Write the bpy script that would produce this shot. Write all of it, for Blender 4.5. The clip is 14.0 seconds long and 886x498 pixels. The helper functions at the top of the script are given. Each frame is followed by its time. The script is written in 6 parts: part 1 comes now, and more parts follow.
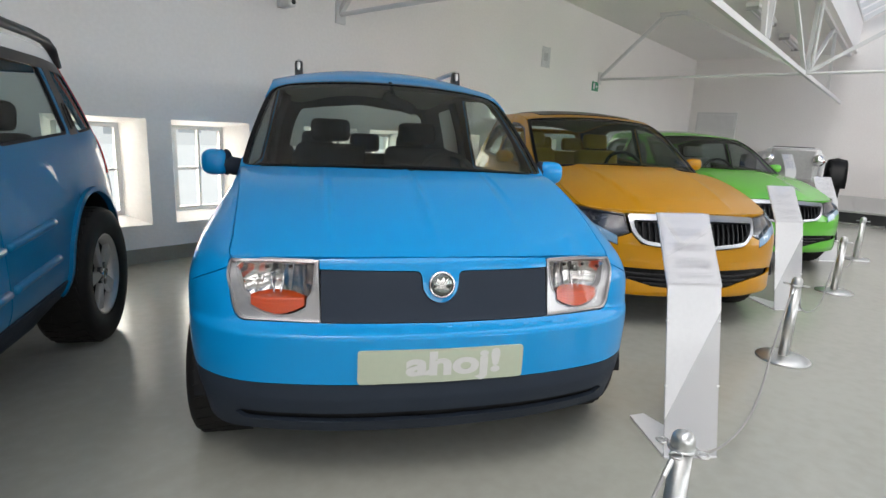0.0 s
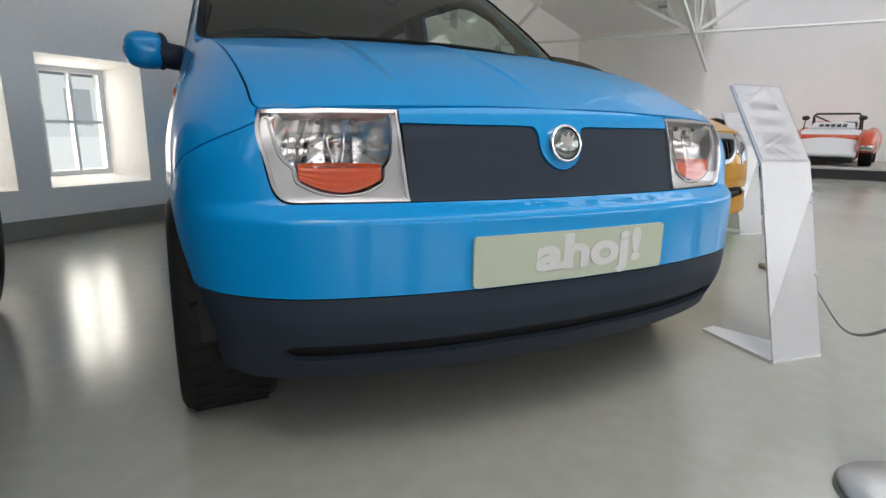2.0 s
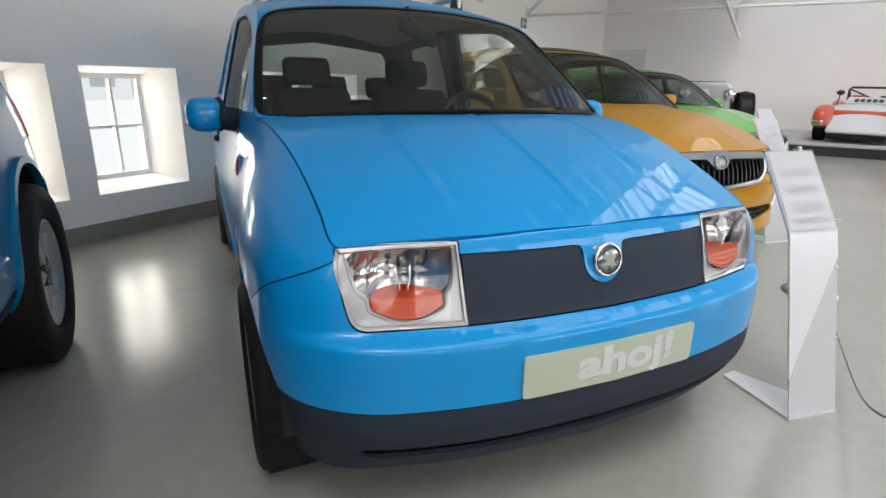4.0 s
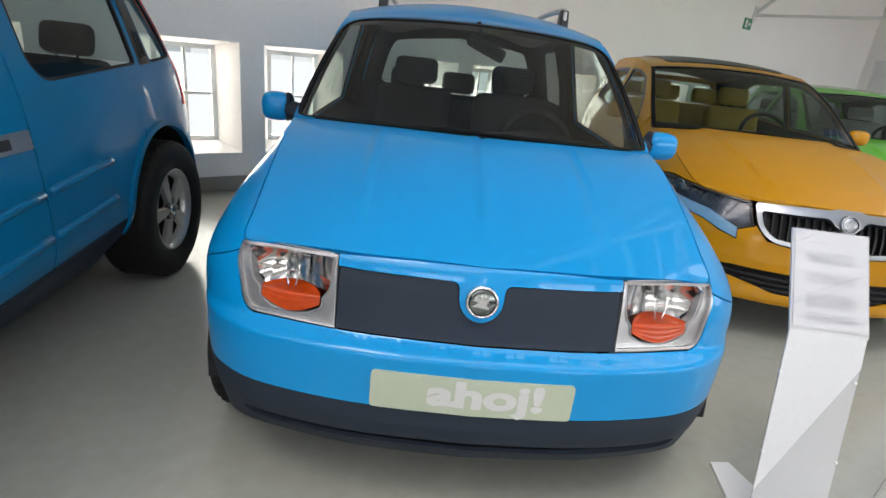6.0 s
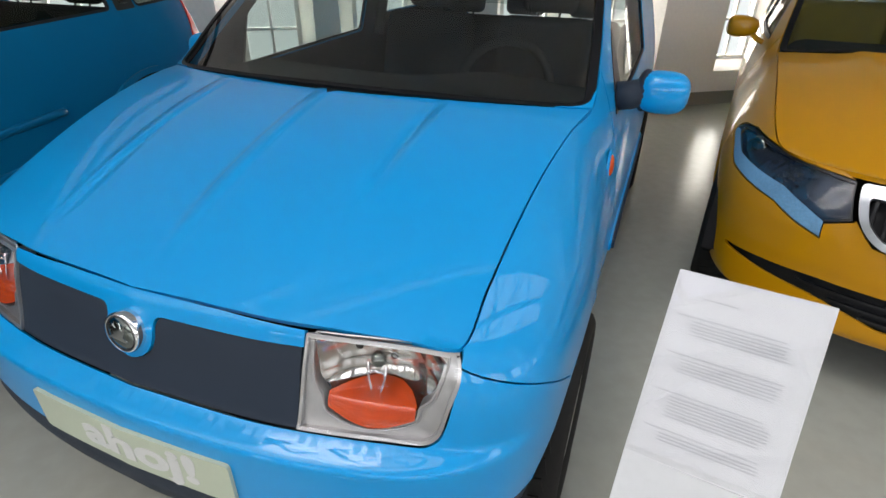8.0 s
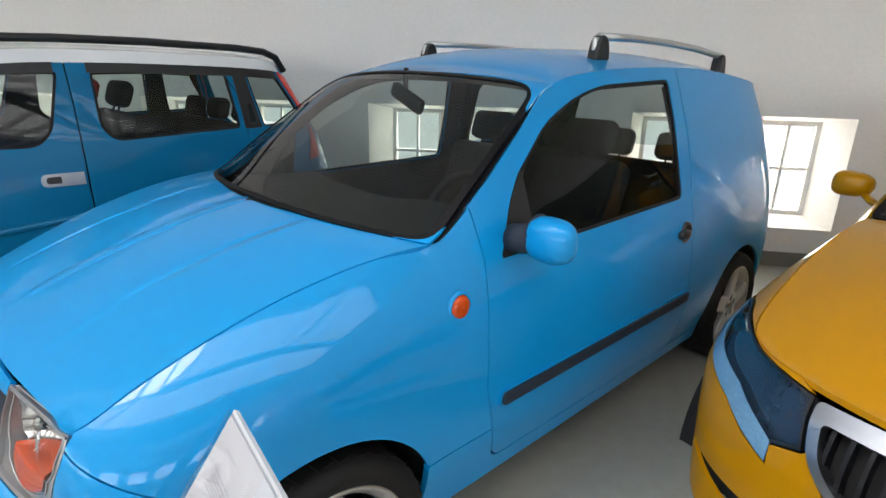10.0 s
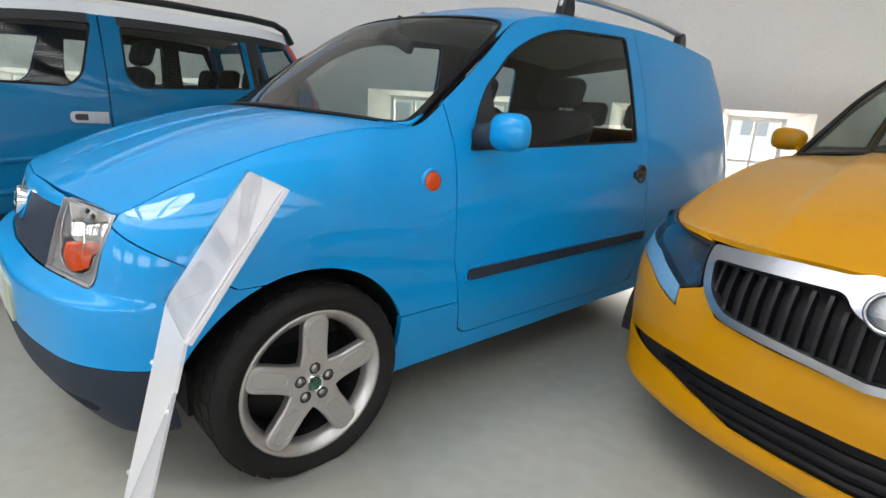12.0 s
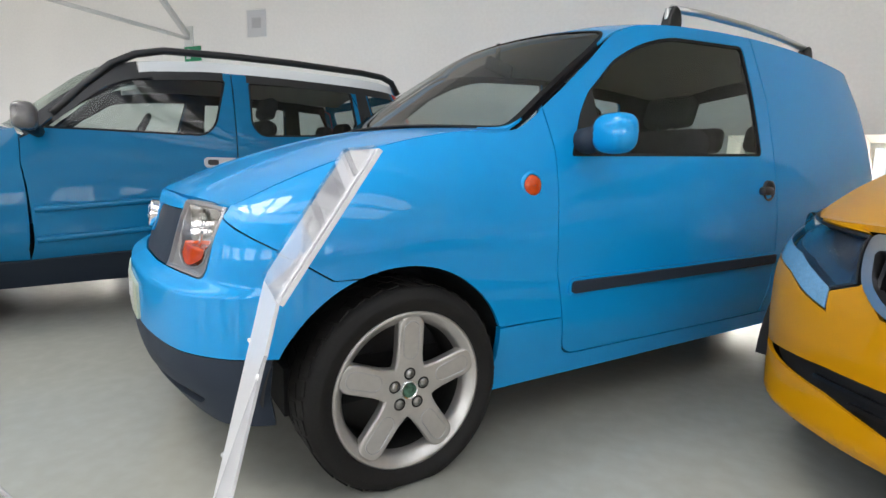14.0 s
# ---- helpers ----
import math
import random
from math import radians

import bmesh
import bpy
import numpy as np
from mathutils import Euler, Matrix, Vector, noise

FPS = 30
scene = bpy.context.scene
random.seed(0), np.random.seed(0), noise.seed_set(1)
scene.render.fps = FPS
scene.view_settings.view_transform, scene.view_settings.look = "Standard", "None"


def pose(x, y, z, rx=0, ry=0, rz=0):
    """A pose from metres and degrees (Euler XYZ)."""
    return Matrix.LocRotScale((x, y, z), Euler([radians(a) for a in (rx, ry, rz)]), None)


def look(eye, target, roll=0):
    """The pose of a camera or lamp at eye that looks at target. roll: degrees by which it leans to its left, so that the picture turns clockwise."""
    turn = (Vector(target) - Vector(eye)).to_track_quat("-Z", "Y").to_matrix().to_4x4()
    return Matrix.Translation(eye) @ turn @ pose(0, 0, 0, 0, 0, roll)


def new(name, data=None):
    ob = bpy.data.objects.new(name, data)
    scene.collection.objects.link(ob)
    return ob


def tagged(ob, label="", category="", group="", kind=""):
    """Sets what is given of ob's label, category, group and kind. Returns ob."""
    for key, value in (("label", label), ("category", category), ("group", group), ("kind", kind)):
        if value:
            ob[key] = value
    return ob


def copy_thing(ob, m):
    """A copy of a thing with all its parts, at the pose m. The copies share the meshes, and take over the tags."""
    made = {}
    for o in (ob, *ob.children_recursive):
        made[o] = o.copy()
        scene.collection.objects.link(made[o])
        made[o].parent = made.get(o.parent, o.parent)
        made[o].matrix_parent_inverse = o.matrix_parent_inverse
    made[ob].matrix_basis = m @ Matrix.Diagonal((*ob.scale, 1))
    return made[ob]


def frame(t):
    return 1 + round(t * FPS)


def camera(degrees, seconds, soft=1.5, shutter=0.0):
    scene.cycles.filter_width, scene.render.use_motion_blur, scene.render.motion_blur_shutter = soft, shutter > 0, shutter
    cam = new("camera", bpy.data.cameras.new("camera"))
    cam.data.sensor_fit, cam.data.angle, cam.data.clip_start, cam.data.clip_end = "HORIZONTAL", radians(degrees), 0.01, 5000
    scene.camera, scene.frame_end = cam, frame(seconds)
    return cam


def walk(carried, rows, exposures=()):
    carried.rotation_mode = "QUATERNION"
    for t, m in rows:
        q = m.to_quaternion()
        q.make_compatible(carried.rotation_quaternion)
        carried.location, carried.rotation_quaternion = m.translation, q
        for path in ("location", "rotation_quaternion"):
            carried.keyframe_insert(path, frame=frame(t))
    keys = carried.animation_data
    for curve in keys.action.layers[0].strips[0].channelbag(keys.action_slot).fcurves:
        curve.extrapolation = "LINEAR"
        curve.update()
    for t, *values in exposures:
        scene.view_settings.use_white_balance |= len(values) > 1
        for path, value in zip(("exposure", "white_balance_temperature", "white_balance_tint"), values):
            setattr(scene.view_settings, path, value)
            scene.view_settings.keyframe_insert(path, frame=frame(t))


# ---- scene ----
cam = camera(79.3, 14.0)
PATH = [
    (0, (-0.375, -1.5, 1.148), (0.081, 0.401, 0.727), 2.8),
    (0.5, (-0.412, -1.304, 1.082), (0.271, 0.548, 0.763), 4.6),
    (1, (-0.576, -1.052, 0.948), (0.237, 0.749, 0.635), 4.2),
    (1.5, (-0.698, -0.952, 0.762), (0.157, 0.82, 0.401), 2.6),
    (2, (-0.776, -0.916, 0.714), (0.085, 0.836, 0.282), 0.9),
    (4.5, (-0.876, -0.904, 1.161), (-0.152, 0.844, 0.511), 1.0),
    (5, (-0.769, -1.004, 1.195), (-0.322, 0.822, 0.513), 4.9),
    (5.5, (-0.461, -1.131, 1.27), (-0.298, 0.762, 0.643), 6.3),
    (6, (-0.169, -1.154, 1.273), (-0.082, 0.718, 0.575), 6.4),
    (6.5, (0.106, -0.993, 1.276), (0.134, 0.769, 0.331), 4.5),
    (7, (0.422, -0.886, 1.305), (0.301, 0.788, 0.217), 3.2),
    (7.5, (0.654, -0.722, 1.328), (0.266, 0.911, 0.241), 2.0),
    (8, (0.859, -0.465, 1.336), (0.215, 1.150, 0.347), 0.7),
    (8.5, (1.147, -0.243, 1.376), (0.285, 1.347, 0.521), -0.2),
    (8.7, (1.224, -0.16, 1.411), (0.307, 1.418, 0.592), -0.3),
    (10.8, (1.779, 0.152, 1.225), (0.245, 1.336, 0.732), 3.3),
    (11, (1.753, 0.104, 1.141), (0.252, 1.337, 0.666), 3.8),
    (11.5, (1.876, -0.041, 1.099), (0.408, 1.23, 0.621), 4.1),
    (12, (2.009, -0.074, 1.032), (0.593, 1.242, 0.519), 3.6),
    (12.5, (2.122, -0.101, 0.978), (0.74, 1.241, 0.442), 3.2),
    (13, (2.128, -0.097, 0.915), (0.661, 1.191, 0.479), 3.3),
    (13.5, (2.043, -0.062, 0.834), (0.42, 1.052, 0.485), 1.7),
    (14, (1.997, -0.041, 0.849), (0.309, 0.991, 0.554), 1.1),
]
EXPOSURES = [(0.0, -.06), (1.0, -.22), (2.0, -.19), (4.5, -.02), (5.0, 0), (5.5, .06), (6.0, .04), (7.5, -.14), (8.5, .04), (11.0, .24), (12.5, .32), (13.5, .36), (14.0, .36)]
walk(cam, [(t, look(e, g, r)) for t, e, g, r in PATH], EXPOSURES)

# ---- world and light ----
TH = radians(36.5)
ROOM = Matrix(((math.cos(TH), -math.sin(TH), 0, -3.6 * math.sin(TH)), (math.sin(TH), math.cos(TH), 0, 3.6 * math.cos(TH)), (0, 0, 1, 0), (0, 0, 0, 1)))
world = bpy.data.worlds.new("sky")
scene.world = world
world.use_nodes = True
wn = world.node_tree.nodes
sky = wn.new("ShaderNodeTexSky")
sky.sky_type, sky.sun_disc, sky.sun_elevation, sky.sun_rotation = "NISHITA", False, radians(48), radians(200)
wn["Background"].inputs["Strength"].default_value = 0.15
world.node_tree.links.new(sky.outputs[0], wn["Background"].inputs["Color"])
sun = new("sun", bpy.data.lights.new("sun", "SUN"))
sun.data.energy, sun.data.angle, sun.data.color = 1.2, radians(20), (1, 0.96, 0.9)
sun.matrix_world = look((0, 0, 30), (8, 12, 0))


def daylight(name, place, size, energy, color=(1, 0.98, 0.95)):
    lamp = new(name, bpy.data.lights.new(name, "AREA"))
    lamp.data.shape, lamp.data.size, lamp.data.size_y, lamp.data.energy, lamp.data.color = "RECTANGLE", size[0], size[1], energy, color
    lamp.matrix_world = place
    return lamp


# ---- materials ----
def material(name, color, rough=0.5, metal=0.0, vary=0.06, scale=6.0, grain=60.0, bump=0.0, coat=0.0, rough_vary=0.08, random_tint=0.0, spec=0.5):
    m = bpy.data.materials.new(name)
    m.use_nodes = True
    nt = m.node_tree
    b = nt.nodes["Principled BSDF"]
    b.inputs["Metallic"].default_value = metal
    b.inputs["Coat Weight"].default_value = coat
    b.inputs["Coat Roughness"].default_value = 0.03
    b.inputs["Specular IOR Level"].default_value = spec
    co = nt.nodes.new("ShaderNodeTexCoord")
    big = nt.nodes.new("ShaderNodeTexNoise")
    big.inputs["Scale"].default_value, big.inputs["Detail"].default_value = scale, 4
    small = nt.nodes.new("ShaderNodeTexNoise")
    small.inputs["Scale"].default_value, small.inputs["Detail"].default_value = grain, 3
    nt.links.new(co.outputs["Object"], big.inputs["Vector"])
    nt.links.new(co.outputs["Object"], small.inputs["Vector"])
    add = nt.nodes.new("ShaderNodeMath")
    add.operation = "ADD"
    nt.links.new(big.outputs["Fac"], add.inputs[0])
    nt.links.new(small.outputs["Fac"], add.inputs[1])
    ramp = nt.nodes.new("ShaderNodeMapRange")
    ramp.inputs["From Min"].default_value, ramp.inputs["From Max"].default_value = 0.7, 1.3
    ramp.inputs["To Min"].default_value, ramp.inputs["To Max"].default_value = 1 - vary, 1 + vary
    ramp.interpolation_type = "SMOOTHSTEP"
    nt.links.new(add.outputs[0], ramp.inputs["Value"])
    mul = nt.nodes.new("ShaderNodeVectorMath")
    mul.operation = "SCALE"
    mul.inputs[0].default_value = color
    nt.links.new(ramp.outputs[0], mul.inputs["Scale"])
    nt.links.new(mul.outputs[0], b.inputs["Base Color"])
    rr = nt.nodes.new("ShaderNodeMapRange")
    rr.inputs["From Min"].default_value, rr.inputs["From Max"].default_value = 0.3, 0.7
    rr.inputs["To Min"].default_value, rr.inputs["To Max"].default_value = max(0.0, rough * (1 - rough_vary)), min(1.0, rough * (1 + rough_vary))
    rr.interpolation_type = "SMOOTHSTEP"
    nt.links.new(big.outputs["Fac"], rr.inputs["Value"])
    nt.links.new(rr.outputs[0], b.inputs["Roughness"])
    if bump:
        bp = nt.nodes.new("ShaderNodeBump")
        bp.inputs["Strength"].default_value, bp.inputs["Distance"].default_value = 1.0, bump
        nt.links.new(small.outputs["Fac"], bp.inputs["Height"])
        nt.links.new(bp.outputs[0], b.inputs["Normal"])
    return m


def glass_material(name, color, alpha, rough=0.0, grazing=0.55):
    """A thin pane: it lets a tinted part of the light through and mirrors the rest by Fresnel."""
    m = bpy.data.materials.new(name)
    m.use_nodes = True
    nt = m.node_tree
    nt.nodes.remove(nt.nodes["Principled BSDF"])
    tr = nt.nodes.new("ShaderNodeBsdfTransparent")
    tr.inputs["Color"].default_value = (*color, 1)
    gl = nt.nodes.new("ShaderNodeBsdfGlossy")
    gl.inputs["Roughness"].default_value = rough
    lw = nt.nodes.new("ShaderNodeLayerWeight")
    lw.inputs["Blend"].default_value = 0.5
    pw = nt.nodes.new("ShaderNodeMath")
    pw.operation = "POWER"
    pw.inputs[1].default_value = 4.0
    fr = nt.nodes.new("ShaderNodeMath")
    fr.operation = "MULTIPLY_ADD"
    fr.inputs[1].default_value, fr.inputs[2].default_value = grazing, 1.6 * ((alpha - 1) / (alpha + 1)) ** 2
    nt.links.new(lw.outputs["Facing"], pw.inputs[0])
    nt.links.new(pw.outputs[0], fr.inputs[0])
    mix = nt.nodes.new("ShaderNodeMixShader")
    nt.links.new(fr.outputs[0], mix.inputs[0])
    nt.links.new(tr.outputs[0], mix.inputs[1])
    nt.links.new(gl.outputs[0], mix.inputs[2])
    nt.links.new(mix.outputs[0], nt.nodes["Material Output"].inputs["Surface"])
    return m


PLASTER = material("plaster", (0.905, 0.880, 0.855), 0.7, vary=0.025, scale=0.9, grain=35, bump=0.0012)
CEILING = material("ceiling_paint", (0.905, 0.892, 0.860), 0.8, vary=0.02, scale=0.7, grain=30, bump=0.001)
FLOOR = material("epoxy_floor", (0.335, 0.333, 0.293), 0.21, vary=0.05, scale=0.6, grain=16, bump=0.0005, coat=0.0, rough_vary=0.15, spec=0.7)
SKIRT = material("skirting_paint", (0.27, 0.26, 0.22), 0.45, vary=0.05)
WHITE_STEEL = material("white_steel_paint", (0.72, 0.72, 0.71), 0.45, vary=0.03)
WINDOW_PAINT = material("window_paint", (0.80, 0.80, 0.78), 0.4, vary=0.03)
CLEAR = glass_material("window_glass", (0.97, 0.985, 0.98), 1.2)
CHROME = material("brushed_steel", (0.62, 0.62, 0.61), 0.38, 1.0, vary=0.05, grain=140)
STAND_WHITE = material("stand_white", (0.63, 0.63, 0.64), 0.35, vary=0.02, coat=0.2)
BLACK = material("black_paint", (0.015, 0.015, 0.016), 0.5, vary=0.1)
ROPE = material("rope", (0.30, 0.29, 0.28), 0.7, grain=200, bump=0.001)


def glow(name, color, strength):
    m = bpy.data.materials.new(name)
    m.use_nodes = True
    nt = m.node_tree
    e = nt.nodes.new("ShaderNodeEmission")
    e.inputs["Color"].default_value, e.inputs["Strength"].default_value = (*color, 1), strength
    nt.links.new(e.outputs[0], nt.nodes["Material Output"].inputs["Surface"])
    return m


# outdoor surfaces glow by themselves: their daylight is put into emission
SKY_GLOW = glow("sky_and_yard_glow", (0.97, 0.99, 1.0), 1.05)
WALL_GLOW = glow("self_lit_walls_distance", (0.92, 0.94, 0.95), 0.95)
ROOF_GLOW = glow("self_lit_roofs_distance", (0.66, 0.72, 0.76), 0.72)


def frosted_material(name, clear, white):
    m = glass_material(name, (clear, clear, clear), 1.4, 0.15, 0.2)
    nt = m.node_tree
    first = nt.nodes["Material Output"].inputs["Surface"].links[0].from_node
    df = nt.nodes.new("ShaderNodeBsdfDiffuse")
    df.inputs["Color"].default_value = (0.72, 0.72, 0.74, 1)
    mix = nt.nodes.new("ShaderNodeMixShader")
    mix.inputs[0].default_value = white
    nt.links.new(first.outputs[0], mix.inputs[1])
    nt.links.new(df.outputs[0], mix.inputs[2])
    nt.links.new(mix.outputs[0], nt.nodes["Material Output"].inputs["Surface"])
    return m


FROSTED = frosted_material("frosted_acrylic", 0.92, 0.45)
PODIUM_TOP = material("podium_top", (0.42, 0.42, 0.40), 0.5, vary=0.05)
SIGN_GREEN = material("sign_green", (0.02, 0.26, 0.12), 0.4)
PAPER = material("paper", (0.68, 0.68, 0.695), 0.6, vary=0.02)


# ---- mesh helpers ----
def to_mesh(bm, name, smooth=False):
    me = bpy.data.meshes.new(name)
    bm.to_mesh(me)
    bm.free()
    if smooth:
        for p in me.polygons:
            p.use_smooth = True
    return me


def part(name, bm, mat, parent, label="", smooth=False):
    ob = new(name, to_mesh(bm, name, smooth))
    ob.data.materials.append(mat)
    ob.parent = parent
    if label:
        ob["label"] = label
    return ob


def thing(name, label, category, place=Matrix(), group="", kind=""):
    ob = new(name)
    ob.empty_display_size = 0.2
    ob.matrix_world = place
    return tagged(ob, label, category, group, kind)


def solid(name, bm, mat, label, category, place=Matrix(), group="", kind="", smooth=False):
    ob = new(name, to_mesh(bm, name, smooth))
    ob.data.materials.append(mat)
    ob.matrix_world = place
    return tagged(ob, label, category, group, kind)


def box(bm, x0, y0, z0, x1, y1, z1, bevel=0.0, m=None):
    made = bmesh.ops.create_cube(bm, size=1, matrix=Matrix.Translation(((x0 + x1) / 2, (y0 + y1) / 2, (z0 + z1) / 2)) @ Matrix.Diagonal((x1 - x0, y1 - y0, z1 - z0, 1)))
    vs = made["verts"]
    if bevel:
        es = list({e for v in vs for e in v.link_edges})
        r = bmesh.ops.bevel(bm, geom=es, offset=bevel, segments=2, affect="EDGES", profile=0.5)
        vs = list({v for f in r["faces"] for v in f.verts} | {v for v in vs if v.is_valid})
    if m is not None:
        bmesh.ops.transform(bm, matrix=m, verts=[v for v in vs if v.is_valid])
    return bm


def boxed(*a, bevel=0.0, m=None):
    return box(bmesh.new(), *a, bevel=bevel, m=m)


def rod(bm, a, b, r, seg=10, r2=None):
    a, b = Vector(a), Vector(b)
    d = b - a
    bmesh.ops.create_cone(bm, cap_ends=True, segments=seg, radius1=r, radius2=r if r2 is None else r2, depth=d.length,
                          matrix=Matrix.Translation((a + b) / 2) @ d.to_track_quat("Z", "Y").to_matrix().to_4x4())
    return bm


def beam(bm, a, b, w, h):
    a, b = Vector(a), Vector(b)
    d = b - a
    bmesh.ops.create_cube(bm, size=1, matrix=Matrix.Translation((a + b) / 2) @ d.to_track_quat("X", "Z").to_matrix().to_4x4() @ Matrix.Diagonal((d.length, w, h, 1)))
    return bm


def turned(bm, profile, seg=32, m=Matrix(), close=False):
    """A body of revolution round z from (radius, height) pairs."""
    rings = []
    for r, z in profile:
        rings.append([bm.verts.new(m @ Vector((r * math.cos(2 * math.pi * i / seg), r * math.sin(2 * math.pi * i / seg), z))) for i in range(seg)])
    for a, b in zip(rings, rings[1:]):
        for i in range(seg):
            bm.faces.new((a[i], a[(i + 1) % seg], b[(i + 1) % seg], b[i]))
    if profile[0][0] > 0 and not close:
        bm.faces.new(rings[0][::-1])
        bm.faces.new(rings[-1])
    bmesh.ops.recalc_face_normals(bm, faces=bm.faces)
    return bm


def prism(bm, pts, depth, m=Matrix()):
    """A plate: the outline pts in x, y, thick along z from 0 to depth."""
    lo = [bm.verts.new(m @ Vector((x, y, 0))) for x, y in pts]
    hi = [bm.verts.new(m @ Vector((x, y, depth))) for x, y in pts]
    bm.faces.new(lo[::-1])
    bm.faces.new(hi)
    k = len(pts)
    for i in range(k):
        bm.faces.new((lo[i], lo[(i + 1) % k], hi[(i + 1) % k], hi[i]))
    bmesh.ops.recalc_face_normals(bm, faces=bm.faces)
    return bm


def plate3(bm, pts, thick):
    """A flat plate with its outline given in space, thickened away from its face."""
    pts = [Vector(p) for p in pts]
    nrm = (pts[1] - pts[0]).cross(pts[2] - pts[0]).normalized()
    a = [bm.verts.new(p) for p in pts]
    b = [bm.verts.new(p - nrm * thick) for p in pts]
    bm.faces.new(a)
    bm.faces.new(b[::-1])
    k = len(pts)
    for i in range(k):
        bm.faces.new((a[i], b[i], b[(i + 1) % k], a[(i + 1) % k]))
    bmesh.ops.recalc_face_normals(bm, faces=bm.faces)
    return bm


def arc(cx, cy, r, a0, a1, n):
    return [(cx + r * math.cos(radians(a0 + (a1 - a0) * i / n)), cy + r * math.sin(radians(a0 + (a1 - a0) * i / n))) for i in range(n + 1)]


# ---- the hall ----
U0, U1, V1, ZC = -12.0, 14.2, -11.0, 3.32
WIN = [s + k for s in (-6.73, -4.53, -2.33, -0.125, 2.03, 4.25, 6.45) for k in (0.0, 0.88)]
WW, WZ0, WZ1, REV, THK = 0.69, 0.31, 1.155, 0.30, 0.42


def window_wall():
    bm = bmesh.new()

    def quad(*p):
        bm.faces.new([bm.verts.new(q) for q in p])
    for v in (0.0, THK):
        quad((U0, v, 0), (U1, v, 0), (U1, v, WZ0), (U0, v, WZ0))
        quad((U0, v, WZ1), (U1, v, WZ1), (U1, v, ZC + .1), (U0, v, ZC + .1))
        edges = [U0] + [e for w in WIN for e in (w, w + WW)] + [U1]
        for a, b in zip(edges[0::2], edges[1::2]):
            quad((a, v, WZ0), (b, v, WZ0), (b, v, WZ1), (a, v, WZ1))
    for w in WIN:
        ring = [[(w, 0, WZ0), (w + WW, 0, WZ0), (w + WW, 0, WZ1), (w, 0, WZ1)],
                [(w + .13, REV, WZ0 + .05), (w + WW - .10, REV, WZ0 + .05), (w + WW - .10, REV, WZ1 - .045), (w + .13, REV, WZ1 - .045)],
                [(w + .13, THK, WZ0), (w + WW - .10, THK, WZ0), (w + WW - .10, THK, WZ1), (w + .13, THK, WZ1)]]
        for r, s in zip(ring, ring[1:]):
            for i in range(4):
                quad(r[i], s[i], s[(i + 1) % 4], r[(i + 1) % 4])
        for a, b in ((w, w + .13), (w + WW - .10, w + WW)):
            quad((a, THK, WZ0), (b, THK, WZ0), (b, THK, WZ1), (a, THK, WZ1))
    bmesh.ops.remove_doubles(bm, verts=bm.verts, dist=0.0005)
    bmesh.ops.recalc_face_normals(bm, faces=bm.faces)
    return bm


solid("wall_windows", window_wall(), PLASTER, "white plastered wall with splayed window openings", "wall", ROOM, kind="structure")
solid("wall_far", boxed(U1, V1 - .3, 0, U1 + .3, THK, 7), PLASTER, "white plastered end wall of the hall", "wall", ROOM, kind="structure")
solid("wall_back", boxed(U0 - .3, V1 - .3, 0, U0, THK, 7), PLASTER, "white plastered end wall", "wall", ROOM, kind="structure")
OPP = [U0 + 1.2 + 2.9 * i for i in range(9)]
ow = boxed(U0, V1 - .3, 0, U1, V1, 1.0)
box(ow, U0, V1 - .3, 2.85, U1, V1, ZC + .1)
for a, b in zip([U0] + [o + 2.0 for o in OPP], OPP + [U1]):
    box(ow, a, V1 - .3, 1.0, b, V1, 2.85)
solid("wall_opposite", ow, PLASTER, "white plastered long wall with assumed wide windows", "wall", ROOM, kind="structure")
solid("floor", boxed(U0 - .3, V1 - .3, -.2, U1 + .3, 0.02, 0), FLOOR, "glossy grey-green epoxy floor", "floor", ROOM, kind="structure")
solid("baseboard", boxed(U0, -.012, 0, U1, 0, .12, bevel=.003), SKIRT, "grey-brown painted baseboard along the wall", "baseboard", ROOM, kind="structure")
LV0, LV1, LZ = -3.35, -7.2, 4.5
solid("ceiling", boxed(U0, LV0, ZC, U1, THK, ZC + .2), CEILING, "white painted ceiling", "ceiling", ROOM, kind="structure")
solid("ceiling_opposite", boxed(U0, V1, ZC, U1, LV1, ZC + .2), CEILING, "white painted ceiling", "ceiling", ROOM, kind="structure")
solid("lantern_side", boxed(U0, LV0, ZC + .2, U1, LV0 + .12, LZ - .5), PLASTER, "white upstand of the roof lantern", "wall", ROOM, kind="structure")
solid("lantern_side_opposite", boxed(U0, LV1 - .12, ZC + .2, U1, LV1, LZ - .5), PLASTER, "white upstand of the roof lantern", "wall", ROOM, kind="structure")


